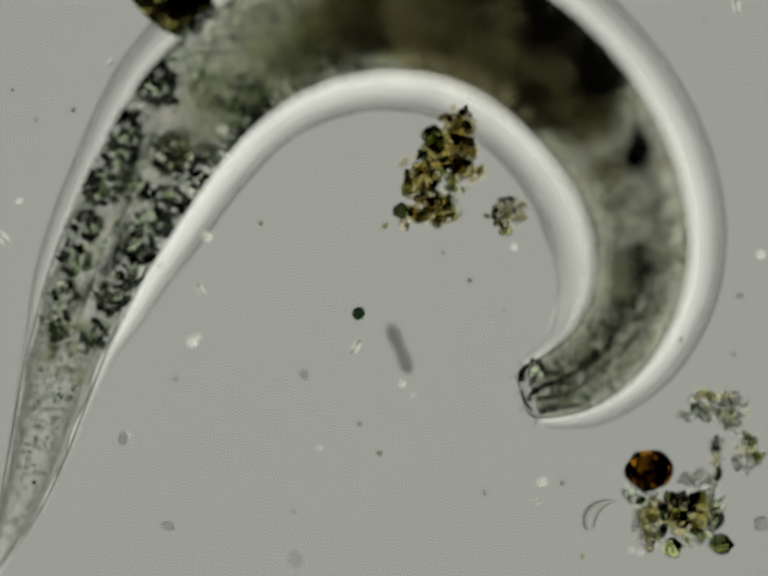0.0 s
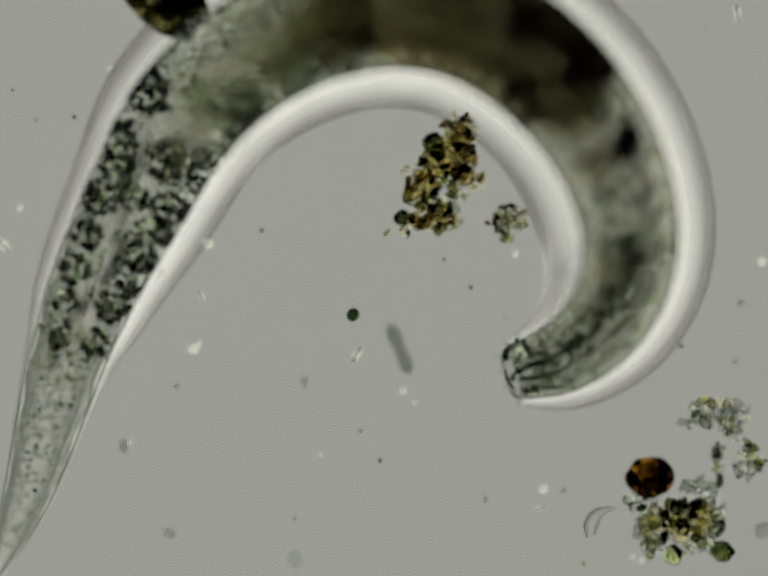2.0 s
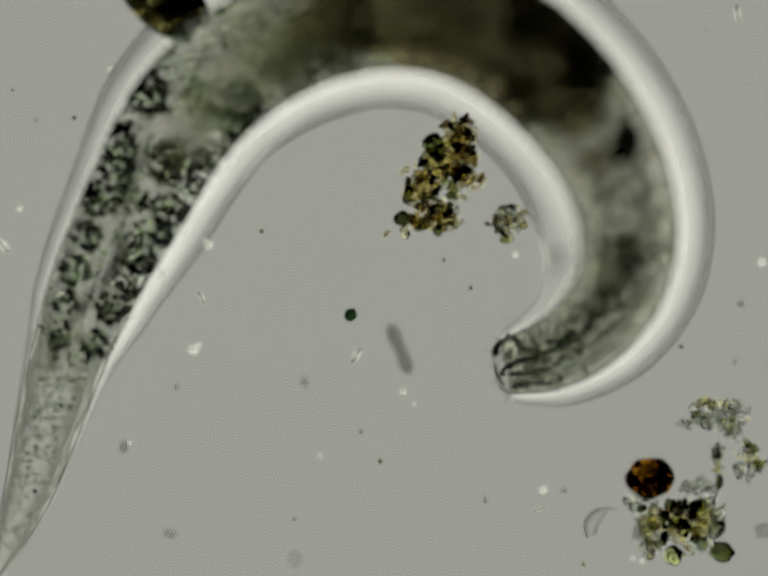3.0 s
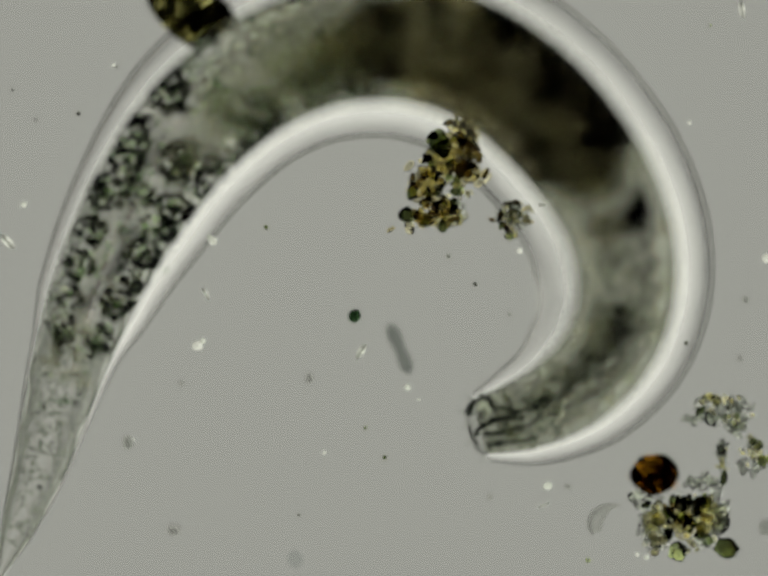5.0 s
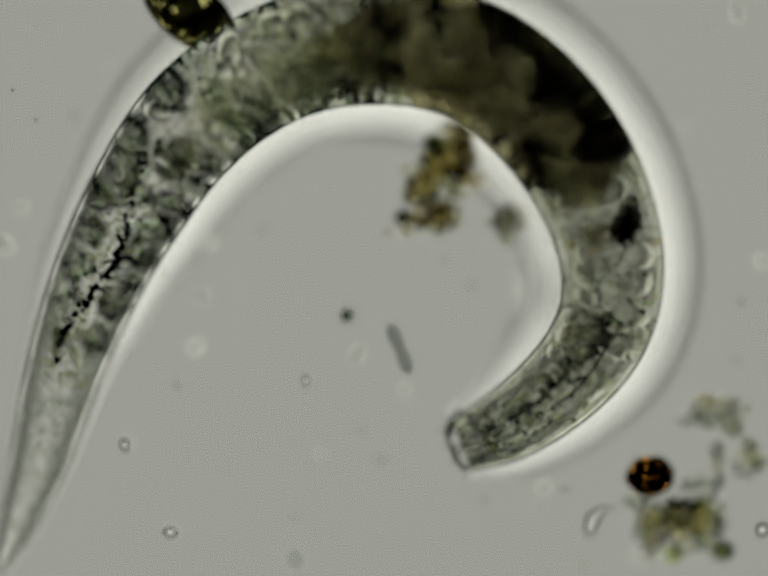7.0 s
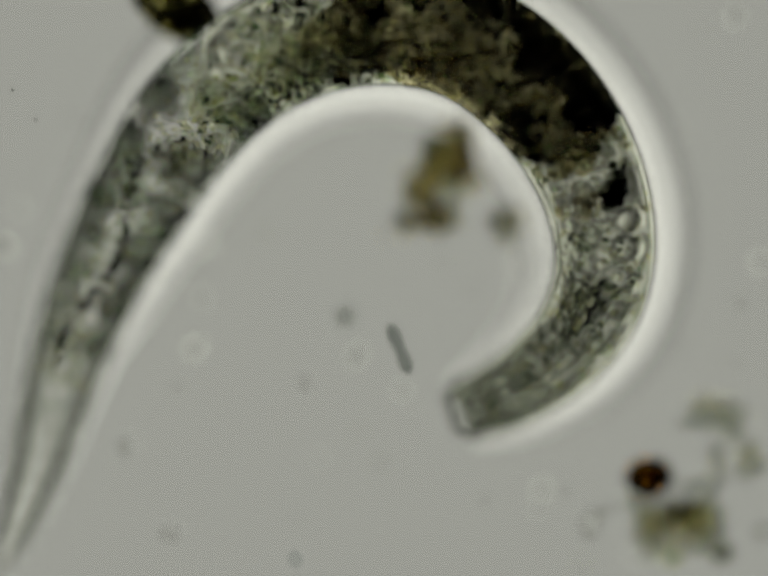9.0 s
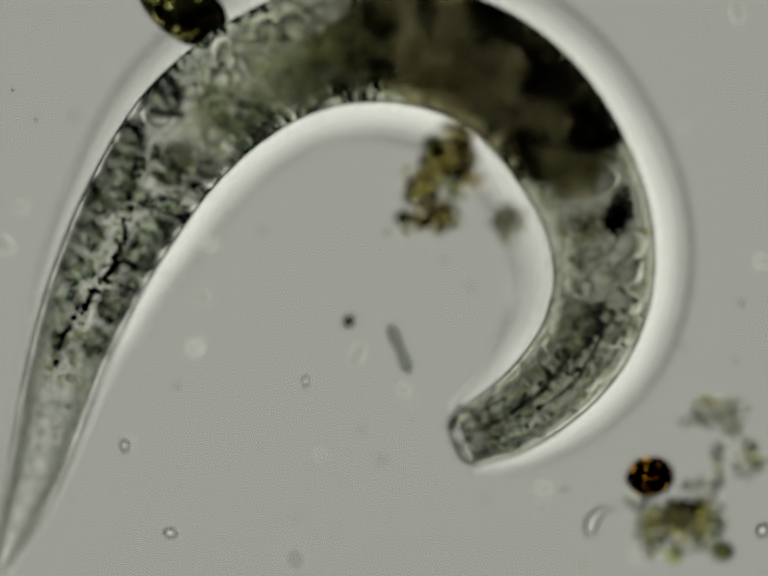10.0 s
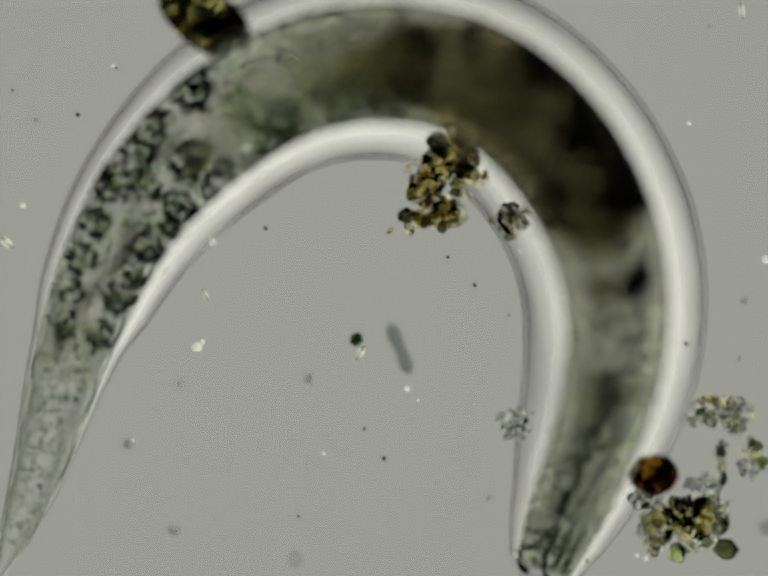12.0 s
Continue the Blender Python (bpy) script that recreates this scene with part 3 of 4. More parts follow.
    # dark beads along the throat
    for _ in range(80):
        sh = rng.uniform(0.845, 0.962)
        put(dark if rng.uniform() < 0.5 else black, sh, -0.07 + rng.normal(0, 0.11), 0.72 * float(np.interp(sh, SHARE, HEIGHT)) + rng.normal(0, 8), rng.uniform(4, 8))
    for _ in range(22):
        put(black, rng.normal(0.872, 0.013), rng.normal(-0.05, 0.07), rng.uniform(60, 95), rng.uniform(7, 12))
    return (("dark_tissue", dark, DARK, "dark green granules"), ("black_matter", black, BLACK, "blackish granules"),
            ("gut_content", brown, BROWN, "brown gut granules"), ("clear_tissue", pale, PALE, "clear granules"), ("green_tissue", green, GREEN, "clear greenish granules"), ("vesicle_tissue", vesicle, VESICLE, "large clear vesicles"), ("fine_tissue", fine, FINE, "fine clear granules"), ("vacuole", vacuole, VACUOLE, "round clear vacuoles"), ("bright_grain", spark, SPARK, "clear grains added as bright glints"))


def mouth(head, home):
    """Lips, mouth bead, dark plates and bristles at the front end; x counts from the front."""
    rng = np.random.default_rng(8)
    at = home.inverted() @ frame_on(REST, 0.999)

    def spot(x, y, z):
        return (at @ Vector((x, y, z)))[:]

    part("lip_ring", mesh_of("lip_ring", *dome(home, 0.999, 30), LIP), head, "rounded clear lips")
    part("mouth_bead", mesh_of("mouth_bead", *blobs(rng, [(*spot(-14, -30, -14), 14)], BALL3, 0.03, 0.06), LENS), head, "bright round mouth cavity with a dark rim")

    def bow(points, thick):
        """A bent dark plate through three points."""
        p, verts, n, m = np.array(points, dtype=float), [], 10, 8
        for i in range(n + 1):
            w = i / n
            c = (1 - w) ** 2 * p[0] + 2 * w * (1 - w) * p[1] + w * w * p[2]
            d = -2 * (1 - w) * p[0] + 2 * (1 - 2 * w) * p[1] + 2 * w * p[2]
            d = d / np.hypot(d[0], d[1])
            r = thick * (0.35 + 0.65 * math.sin(math.pi * (0.1 + 0.8 * w)))
            for q in range(m):
                g = 2 * math.pi * q / m
                verts.append(spot(c[0] - d[1] * r * math.cos(g), c[1] + d[0] * r * math.cos(g), c[2] + 1.6 * r * math.sin(g)))
        faces = [[i * m + q, i * m + (q + 1) % m, (i + 1) * m + (q + 1) % m, (i + 1) * m + q] for i in range(n) for q in range(m)] + [list(range(m)), list(range(n * m, n * m + m))]
        part("mouth_plate", mesh_of("mouth_plate", verts, faces, LUMEN), head, "dark bent mouth plate")

    bow([(16, -26, -10), (16, -58, -6), (-20, -54, -4)], 7)
    bow([(-20, -54, -4), (-32, -44, -8), (-36, -24, -10)], 6)
    bow([(-30, -26, -16), (-60, -22, -22), (-96, -8, -28)], 5)
    bow([(-18, -8, -14), (-50, -4, -20), (-96, 2, -28)], 5.5)
    bow([(-14, 16, -14), (-40, 22, -16), (-84, 14, -20)], 4.5)
    bow([(2, 40, -6), (-16, 32, -8), (-34, 42, -8)], 5.5)
    bow([(-30, 38, -6), (-64, 40, -4), (-104, 46, 0)], 3.5)
    bow([(20, -10, 0), (26, 10, 0), (12, 34, 0)], 2.4)
    dots, lights = [], []
    for _ in range(46):
        dots.append((*spot(rng.uniform(-84, 12), rng.normal(-4, 22), rng.uniform(-34, 4)), rng.uniform(2.5, 5.5)))
        lights.append((*spot(rng.uniform(-84, 16), rng.normal(-4, 26), rng.uniform(-36, 4)), rng.uniform(3, 6.5)))
    part("mouth_tissue", mesh_of("mouth_tissue", *blobs(rng, dots, BALL2, 0.1, 0.3), LUMEN), head, "dark specks round the mouth")["kind"] = "stuff"
    part("mouth_tissue", mesh_of("mouth_tissue", *blobs(rng, lights, BALL2, 0.1, 0.3), PALE), head, "clear specks round the mouth")["kind"] = "stuff"
    for x, y, z, a, long in ((22, -34, 0, -0.5, 34), (24, 20, 4, 0.45, 30), (10, -58, 0, -1.1, 24), (12, 56, 0, 1.0, 26), (-18, -66, 8, -1.4, 20), (26, -8, 10, 0.1, 24)):
        verts, faces, n = [], [], 6
        for i in range(5):
            w = i / 4 * 0.75
            for c in range(n):
                g = 2 * math.pi * c / n
                d = 1.9 * (1 - 0.85 * w)
                verts.append(spot(x + long * w * math.cos(a) - d * math.cos(g) * math.sin(a), y + long * w * math.sin(a) + 4 * w * w + d * math.cos(g) * math.cos(a), z + d * math.sin(g)))
        faces = [[i * n + c, i * n + (c + 1) % n, (i + 1) * n + (c + 1) % n, (i + 1) * n + c] for i in range(4) for c in range(n)] + [list(range(4 * n, 5 * n))]
        part("bristle", mesh_of("bristle", verts, faces, RIDGE), head, "fine stiff bristle")


def tissue_matter():
    """Grey tissue: clear in the tail, dense round the gut, thinner again towards the lips, mottled all over."""
    m = stained_matter("tissue", [(0.34, grey(0.84)), (0.5, grey(0.95)), (0.66, grey(1.0))], 0.024, 4.0, 0.6)
    n, l = m.node_tree.nodes, m.node_tree.links
    tint = next(k for k in n if k.type == "BSDF_TRANSPARENT").inputs["Color"]
    mottle = tint.links[0].from_socket
    co, part_of, along, both = n.new("ShaderNodeAttribute"), n.new("ShaderNodeSeparateXYZ"), n.new("ShaderNodeMath"), n.new("ShaderNodeVectorMath")
    co.attribute_name = "rest"
    along.operation, along.inputs[1].default_value = "DIVIDE", LENGTH
    both.operation = "MULTIPLY"
    l.new(co.outputs["Vector"], part_of.inputs[0])
    l.new(part_of.outputs[0], along.inputs[0])
    dense = ramp_of(n, l, along.outputs[0], [(0.33, grey(1.0)), (0.40, grey(0.98)), (0.46, grey(0.97)), (0.51, grey(0.93)), (0.60, grey(0.81)), (0.70, grey(0.81)), (0.77, grey(0.86)), (0.81, grey(0.88)), (0.88, grey(0.88)), (0.94, grey(0.94)), (1.0, grey(1.0))])
    l.new(mottle, both.inputs[0])
    l.new(dense.outputs[0], both.inputs[1])
    l.new(both.outputs[0], tint)
    return m


def worm():
    body = tagged(new("nematode"), "translucent grey-green nematode worm with dark granular gut", "worm")
    rng = np.random.default_rng(6)
    grains = worm_grains()
    pieces = []
    for k in range(PIECES):
        a, b = CUTS[k], CUTS[k + 1]
        mid = (a + b) / 2
        home = frame_on(REST, mid)
        v, f, r = tube(a, b, home, 1.0)
        last = k == PIECES - 1
        seg = part("head" if last else "body_segment", mesh_of("cuticle", v, f, CUTICLE, r), body)
        pieces.append((seg, mid))
        if mid > 0.39:
            v, f, r = tube(a, b, home, lambda sh: min(0.99, 0.2 + (sh - 0.39) * 11))
            part("tissue", mesh_of("tissue", v, f, TISSUE, r), seg, "mottled grey tissue")
        if 0.49 < mid < 0.76:
            v, f, r = tube(a, b, home, lambda sh: max(0.05, min(0.98, 0.12 + (sh - 0.49) * 8, 0.1 + (0.76 - sh) * 17)))
            part("gut", mesh_of("gut", v, f, GUT, r), seg, "dark brown gut")
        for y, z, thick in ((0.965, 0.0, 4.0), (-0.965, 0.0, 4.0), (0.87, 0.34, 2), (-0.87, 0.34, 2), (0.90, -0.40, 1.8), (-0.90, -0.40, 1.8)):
            if mid > 0.015:
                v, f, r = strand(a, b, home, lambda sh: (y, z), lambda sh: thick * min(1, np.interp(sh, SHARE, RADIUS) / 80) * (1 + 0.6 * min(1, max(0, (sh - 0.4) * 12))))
                part("cuticle_ridge", mesh_of("cuticle_ridge", v, f, FLANK if z == 0 and mid > 0.22 else RIDGE, r), seg, "fine dark line along the cuticle")
        if 0.01 < mid < 0.30:
            for y, z, thick in ((0.78, -0.3, 1.7), (-0.80, -0.25, 1.7), (0.62, -0.5, 1.3), (-0.60, -0.45, 1.3), (0.70, 0.45, 1.5), (-0.72, 0.40, 1.5)):
                v, f, r = strand(a, b, home, lambda sh: (y + 0.03 * math.sin(sh * 120 + 9 * y), z), lambda sh: thick * min(1, np.interp(sh, SHARE, RADIUS) / 40), 6)
                part("cuticle_ridge", mesh_of("cuticle_ridge", v, f, RIDGE, r), seg, "fine dark line along the cuticle")
        if 0.845 < mid:
            for y, thick in ((-0.07, 4.6), (0.24, 2.8)):
                v, f, r = strand(a, b, home, lambda sh: (y + 0.035 * math.sin(sh * 90 + 7 * y), -0.12), lambda sh: thick * (1 + 0.35 * math.sin(sh * 260 + 9 * y)))
                part("throat", mesh_of("throat", v, f, LUMEN, r), seg, "dark line of the throat")
            for y, z, thick in ((-0.34, 0.15, 2.5), (0.55, 0.15, 2.5), (-0.58, 0.58, 2.2), (-0.24, 0.72, 2.0), (0.10, 0.76, 2.2), (0.36, 0.70, 2.0), (0.62, 0.52, 2.2)):
                v, f, r = strand(a, b, home, lambda sh: (y * (1 - 0.5 * (sh - 0.845)) + 0.015 * math.sin(sh * 140 + 20 * y), z), lambda sh: thick, 6)
                part("muscle_band", mesh_of("muscle_band", v, f, RIDGE, r), seg, "thin lengthwise muscle band")
        # added lens-like strand that makes the gap between the cells look bright
        if 0.16 < mid < 0.40:
            v, f, r = strand(a, b, home, lambda sh: (gap(sh), -0.55), lambda sh: (5.6 + 1.8 * math.sin(sh * 300)) * min(1, (sh - 0.155) * 40, (0.41 - sh) * 40))
            part("duct", mesh_of("duct", v, f, GAP_STRAND, r), seg, "clear winding strand added to brighten the gap between the cells")
        for name, slices, material, label in grains:
            spots = slices.of(k, home)
            if spots:
                part(name, mesh_of(name, *blobs(rng, spots, BALL2, 0.10, 0.3), material), seg, label)["kind"] = "stuff"
        if last:
            mouth(seg, home)
    return body, pieces


TISSUE = tissue_matter()
WORM, SEGMENTS = worm()


def fringe(share0, share1, home, side, lift, along=1, steps=12):
    """The added halo strip that rises from the slide to one flank of the worm, for one slice; it goes on under the
    belly.
    """
    back = home.inverted()
    verts, rest, ring = [], [], steps + 2
    lap = (share1 - share0) * (0.01 if share0 < 0.22 else 0.05 if side < 0 and share0 > 0.74 else 0.03)
    for sh in np.linspace(max(share0 - lap, 0), min(share1 + lap, 1), along + 1):
        m = back @ frame_on(REST, sh)
        r, h, w = (float(np.interp(sh, SHARE, k)) for k in (RADIUS, HEIGHT, HALO_WIDE))
        w *= 1 + side * float(np.interp(sh, [0.0, 0.10, 0.30, 0.42], [-0.2, -0.2, -0.22, 0]))
        w *= float(np.interp(sh, [0.74, 0.82, 0.92, 0.97], [1, 1.14, 1.14, 1])) if side < 0 else 1
        top = min(h - 4, 0.78 * w)
        inner, wide = r * 0.95, w * 1.22 + r * 0.05
        line = [(inner + wide * u, top * (1 - u) ** 1.45 - h + 1.5 + lift) for u in np.linspace(0, 1, steps)] + [(inner + wide, 1.3 + lift - h), (inner - 0.50 * top, 1.3 + lift - h)]
        verts += [(m @ Vector((0, side * y, z)))[:] for y, z in line]
        rest += [((y - inner) / wide, sh, 0) for y, z in line]
    faces = [[i * ring + c, i * ring + c + 1, (i + 1) * ring + c + 1, (i + 1) * ring + c][::-side] for i in range(along) for c in range(ring - 1)]
    return verts, faces, rest


# strips added along both flanks, shaped to bend ring light into a bright halo
def slime():
    ob = tagged(new("slime_film"), "clear strips added along the worm's flanks to imitate its bright halo", "slime")
    pieces = []
    cuts = np.concatenate([np.linspace(0, 0.22, 24)[:-1], np.linspace(0.22, 1, 520)])
    for k in range(len(cuts) - 1):
        a, b = cuts[k], cuts[k + 1]
        home = frame_on(REST, (a + b) / 2)
        for side in (-1, 1):
            strip = fringe(a, b, home, side, 0.2 * (k % 2))
            me = mesh_of("slime_strip", strip[0], strip[1], HALO, strip[2])
            for p in me.polygons:
                p.use_smooth = False
            pieces.append((part("slime_strip", me, ob), (a + b) / 2))
    return ob, pieces


FILM, STRIPS = slime()


# ---- things round it
def bit_meshes(name, material, seed, rough=0.18, squash=0.25, count=6, ball=BALL3):
    rng = np.random.default_rng(seed)
    return [mesh_of(name, *blobs(rng, [(0, 0, 0, 1.0)], ball, rough, squash), material) for _ in range(count)]


def bead_meshes(name, material, seed, count=5):
    """Peaked droplets, flat below; the peak is shaped to give a bright centre."""
    found = []
    for me in bit_meshes(name, material, seed, 0.06, 0.10, count, BALL3):
        for v in me.vertices:
            x, y, z = v.co / U
            v.co.z = (0.80 * max(0.0, 1 - math.hypot(x, y)) if z > 0 else -0.06) * U
        for p in me.polygons:
            p.use_smooth = False
        found.append(me)
    return found


BROWN_BITS, DARK_BITS, BLACK_BITS = bit_meshes("brown_granule", BROWN_BIT, 31), bit_meshes("dark_granule", DARK_BIT, 32), bit_meshes("black_granule", BLACK_BIT, 38)
PALE_BITS, YELLOW_BITS, FILM_BITS, MATRIX_BITS, SHELL_BITS = bit_meshes("pale_granule", PALE_BIT, 33), bit_meshes("yellow_granule", YELLOW_BIT, 34), bit_meshes("film_granule", FILM_BIT, 35), bit_meshes("jelly_lump", MATRIX_BIT, 36, 0.12, 0.25, 6, BALL3), bit_meshes("shell_lump", SHELL_BIT, 37, 0.10, 0.2, 4, BALL3)
# granules added only to put bright glints into the heaps
GLINT_BITS = bead_meshes("bright_granule", GLINT, 39)


def bit(kinds, parent, rng, x, y, z, size, stretch=1.0, turn=None):
    """One granule of a heap; x, y from the heap's middle, y down."""
    me = kinds[int(rng.integers(len(kinds)))]
    ob = part(me.name.split(".")[0], me, parent)
    ob.location = Vector((x, -y, z)) * U
    ob.scale = (size * stretch, size / math.sqrt(stretch), size / math.sqrt(stretch))
    ob.rotation_euler = (0, 0, rng.uniform(0, 6.3) if turn is None else turn) if stretch > 1 else tuple(rng.uniform(0, 6.3, 3))
    return ob


def heap(label, x, y, lobes, seed):
    """A heap of granules on the slide. lobes: kinds, x, y, half widths in x and y, count, smallest and largest radius, stretch."""
    rng = np.random.default_rng(seed)
    ob = tagged(new("detritus_clump"), label, "detritus")
    ob.location = place(x, y)
    for kinds, lx, ly, wx, wy, count, small, large, stretch in lobes:
        for _ in range(round(count * 0.8) if count > 9 else count):
            g, d, size = rng.uniform(0, 2 * math.pi), math.sqrt(rng.uniform(0, 1)), rng.uniform(small, large) * (0.95 if count > 9 else 0.82)
            bit(kinds, ob, rng, lx + wx * d * math.cos(g), ly + wy * d * math.sin(g), max(size * 0.8 + 1, 21 + rng.normal(0, 7)), size, 1 + (stretch - 1) * rng.uniform(0.1, 0.8))
    return ob


def grains(ob, kinds, rows):
    """Single granules of a heap: x, y from its middle, radius, stretch, turn."""
    rng = np.random.default_rng(len(rows))
    for x, y, size, stretch, turn in rows:
        bit(kinds, ob, rng, x, y, max(size * 0.8 + 1, 22 + rng.normal(0, 4)), size, max(1 + (stretch - 1) * 0.7, 1.01), radians(turn))


brown_heap = heap("brown granular clump of detritus beside the worm", 897, 366, (
    (MATRIX_BITS, 38, -85, 14, 26, 4, 24, 32, 1.2), (MATRIX_BITS, -6, -25, 28, 40, 5, 28, 38, 1.2), (MATRIX_BITS, -25, 20, 28, 26, 4, 24, 32, 1.2), (MATRIX_BITS, -10, 84, 46, 8, 4, 14, 18, 1.3), (MATRIX_BITS, 50, 5, 20, 14, 3, 18, 24, 1.3)) + (
    (BROWN_BITS, 44, -92, 28, 36, 34, 5, 9, 1.9), (YELLOW_BITS, 42, -96, 30, 38, 22, 4, 8, 2.0), (BROWN_BITS, 40, -46, 36, 34, 34, 5, 10, 1.9), (DARK_BITS, -2, -72, 22, 20, 9, 7, 11, 1.4),
    (DARK_BITS, -16, -22, 36, 40, 10, 7, 11, 1.7), (BLACK_BITS, -14, -10, 30, 46, 9, 6, 10, 1.6), (BROWN_BITS, -38, 12, 34, 38, 26, 5, 10, 1.9), (DARK_BITS, 0, 28, 34, 34, 8, 7, 11, 1.7), (BLACK_BITS, 50, -60, 22, 40, 4, 5, 8, 1.6),
    (BROWN_BITS, 48, 2, 36, 24, 24, 5, 9, 1.9), (YELLOW_BITS, 15, -10, 60, 74, 56, 5, 8, 1.9)) + (
    (BROWN_BITS, -12, 82, 50, 18, 34, 5, 9, 1.7), (MATRIX_BITS, -14, 92, 50, 8, 6, 12, 16, 1.3), (YELLOW_BITS, -6, 88, 52, 16, 30, 4, 7, 1.8), (PALE_BITS, 36, 65, 12, 26, 12, 4, 8, 1.6), (BROWN_BITS, -16, 56, 34, 14, 24, 5, 9, 1.6), (YELLOW_BITS, -10, 60, 38, 14, 16, 4, 7, 1.6), (GLINT_BITS, 10, -20, 60, 80, 26, 3, 5, 1.6), (GLINT_BITS, -10, 80, 52, 18, 12, 3, 5, 1.5)), 41)
grains(brown_heap, DARK_BITS, ((-75, 82, 15, 1.0, 0), (-38, 93, 11, 1.0, 0), (-3, 102, 15, 1.1, 70), (-64, 32, 12, 1.9, 80), (-33, 40, 10, 2.2, 85), (-10, -72, 19, 1.1, 0), (21, 55, 8, 1.0, 0)))
grains(brown_heap, BROWN_BITS, ((-71, -19, 10, 1.9, 60), (88, 6, 7, 2.2, 60), (82, -4, 8, 2.0, 50), (-108, 110, 6, 1.7, 20), (-70, 104, 12, 1.2, 70), (66, -60, 9, 2.0, 80), (30, -130, 6, 2.2, 80), (52, -124, 6, 2.0, 70), (10, -112, 8, 1.8, 50)))
small_heap = heap("small pale green clump of granules", 1037, 455, (
    (FILM_BITS, 0, -6, 32, 28, 14, 7, 11, 1.5), (PALE_BITS, 4, -8, 38, 28, 34, 4, 7, 1.7), (YELLOW_BITS, 6, -12, 34, 22, 26, 4, 7, 2.2), (YELLOW_BITS, -4, 22, 12, 20, 14, 4, 7, 1.5), (BROWN_BITS, -10, 4, 20, 26, 12, 4, 7, 1.8), (GLINT_BITS, 2, -4, 30, 24, 9, 3, 5, 1.5)), 42)
grains(small_heap, BROWN_BITS, ((-26, -6, 7, 2.2, 75), (-14, 16, 7, 2.2, -60), (0, -32, 6, 2.4, 10), (28, -22, 6, 2.2, 20), (30, 4, 5, 2.6, -10), (-42, 2, 5, 1.6, 10)))
grains(small_heap, DARK_BITS, ((-6, 34, 8, 1.2, 70), (-6, 2, 6, 1.2, 20), (14, -8, 6, 1.3, 50), (-24, 14, 6, 2.0, 75)))
yellow_heap = heap("yellowish clump of clear and dark granules", 1390, 1058, (
    (MATRIX_BITS, -2, 0, 30, 26, 4, 28, 38, 1.2), (SHELL_BITS, 46, -2, 8, 14, 2, 36, 44, 1.5), (SHELL_BITS, -58, 26, 16, 34, 5, 18, 26, 1.2),
    (PALE_BITS, -92, -30, 20, 20, 20, 6, 10, 1.2), (PALE_BITS, -62, 42, 24, 40, 34, 6, 11, 1.2), (FILM_BITS, -62, 20, 34, 60, 34, 5, 9, 1.4)) + (
    (YELLOW_BITS, 40, 6, 20, 46, 28, 5, 9, 1.9), (DARK_BITS, -2, 0, 42, 36, 13, 6, 10, 1.5), (BLACK_BITS, 8, -24, 36, 13, 8, 6, 10, 1.5), (BLACK_BITS, -30, 18, 12, 26, 4, 5, 9, 1.4), (PALE_BITS, -4, 10, 44, 40, 20, 5, 9, 1.4), (PALE_BITS, 40, 60, 30, 18, 16, 6, 11, 1.5),
    (BROWN_BITS, 0, 4, 46, 38, 16, 5, 9, 1.7), (YELLOW_BITS, -10, 50, 60, 30, 20, 4, 8, 1.5), (FILM_BITS, 62, 0, 20, 44, 22, 8, 14, 1.8), (GLINT_BITS, 0, 10, 70, 60, 26, 3, 6, 1.5), (GLINT_BITS, -62, 40, 24, 44, 14, 5, 9, 1.2), (GLINT_BITS, 42, 10, 14, 36, 8, 5, 8, 1.8)), 43)
grains(yellow_heap, DARK_BITS, ((84, 70, 20, 1.35, -20), (-16, 76, 18, 1.1, 0), (-37, 3, 9, 1.0, 0), (-37, 45, 10, 1.0, 0), (-6, -18, 11, 1.9, 75), (14, -24, 10, 1.9, -20), (42, -24, 10, 1.9, -75), (14, 25, 10, 2.3, 45), (46, 51, 10, 1.2, -30), (26, 43, 8, 1.0, 0), (-80, -20, 8, 1.6, 20), (-28, -30, 8, 1.5, 60)))
grains(yellow_heap, YELLOW_BITS, ((-10, 82, 12, 1.4, 30), (92, 76, 12, 1.8, 25), (-60, 60, 12, 1.1, 0), (38, -10, 9, 2.4, 80), (34, 20, 9, 2.2, 60)))
film_heap = heap("filmy translucent shred of detritus", 1470, 880, (
    (FILM_BITS, -34, -36, 36, 24, 44, 5, 10, 2.0), (FILM_BITS, 24, -22, 26, 38, 50, 5, 10, 2.2), (PALE_BITS, 10, -30, 52, 36, 60, 3, 5.5, 2.0), (YELLOW_BITS, -28, -58, 18, 7, 10, 5, 8, 1.6), (FILM_BITS, -66, -18, 16, 10, 18, 4, 8, 1.9),
    (YELLOW_BITS, 66, 50, 14, 20, 12, 4, 8, 1.5), (FILM_BITS, 54, 66, 28, 30, 30, 5, 9, 1.8), (FILM_BITS, -6, 62, 5, 32, 22, 5, 9, 2.4), (YELLOW_BITS, -4, 66, 5, 28, 10, 4, 7, 2.4),
    (FILM_BITS, -40, 112, 38, 9, 28, 5, 9, 2.0), (PALE_BITS, -44, 108, 40, 12, 20, 3, 6, 1.6), (GLINT_BITS, 0, -30, 60, 34, 20, 3, 6, 1.8), (GLINT_BITS, 50, 50, 26, 30, 8, 4, 7, 1.5)), 44)
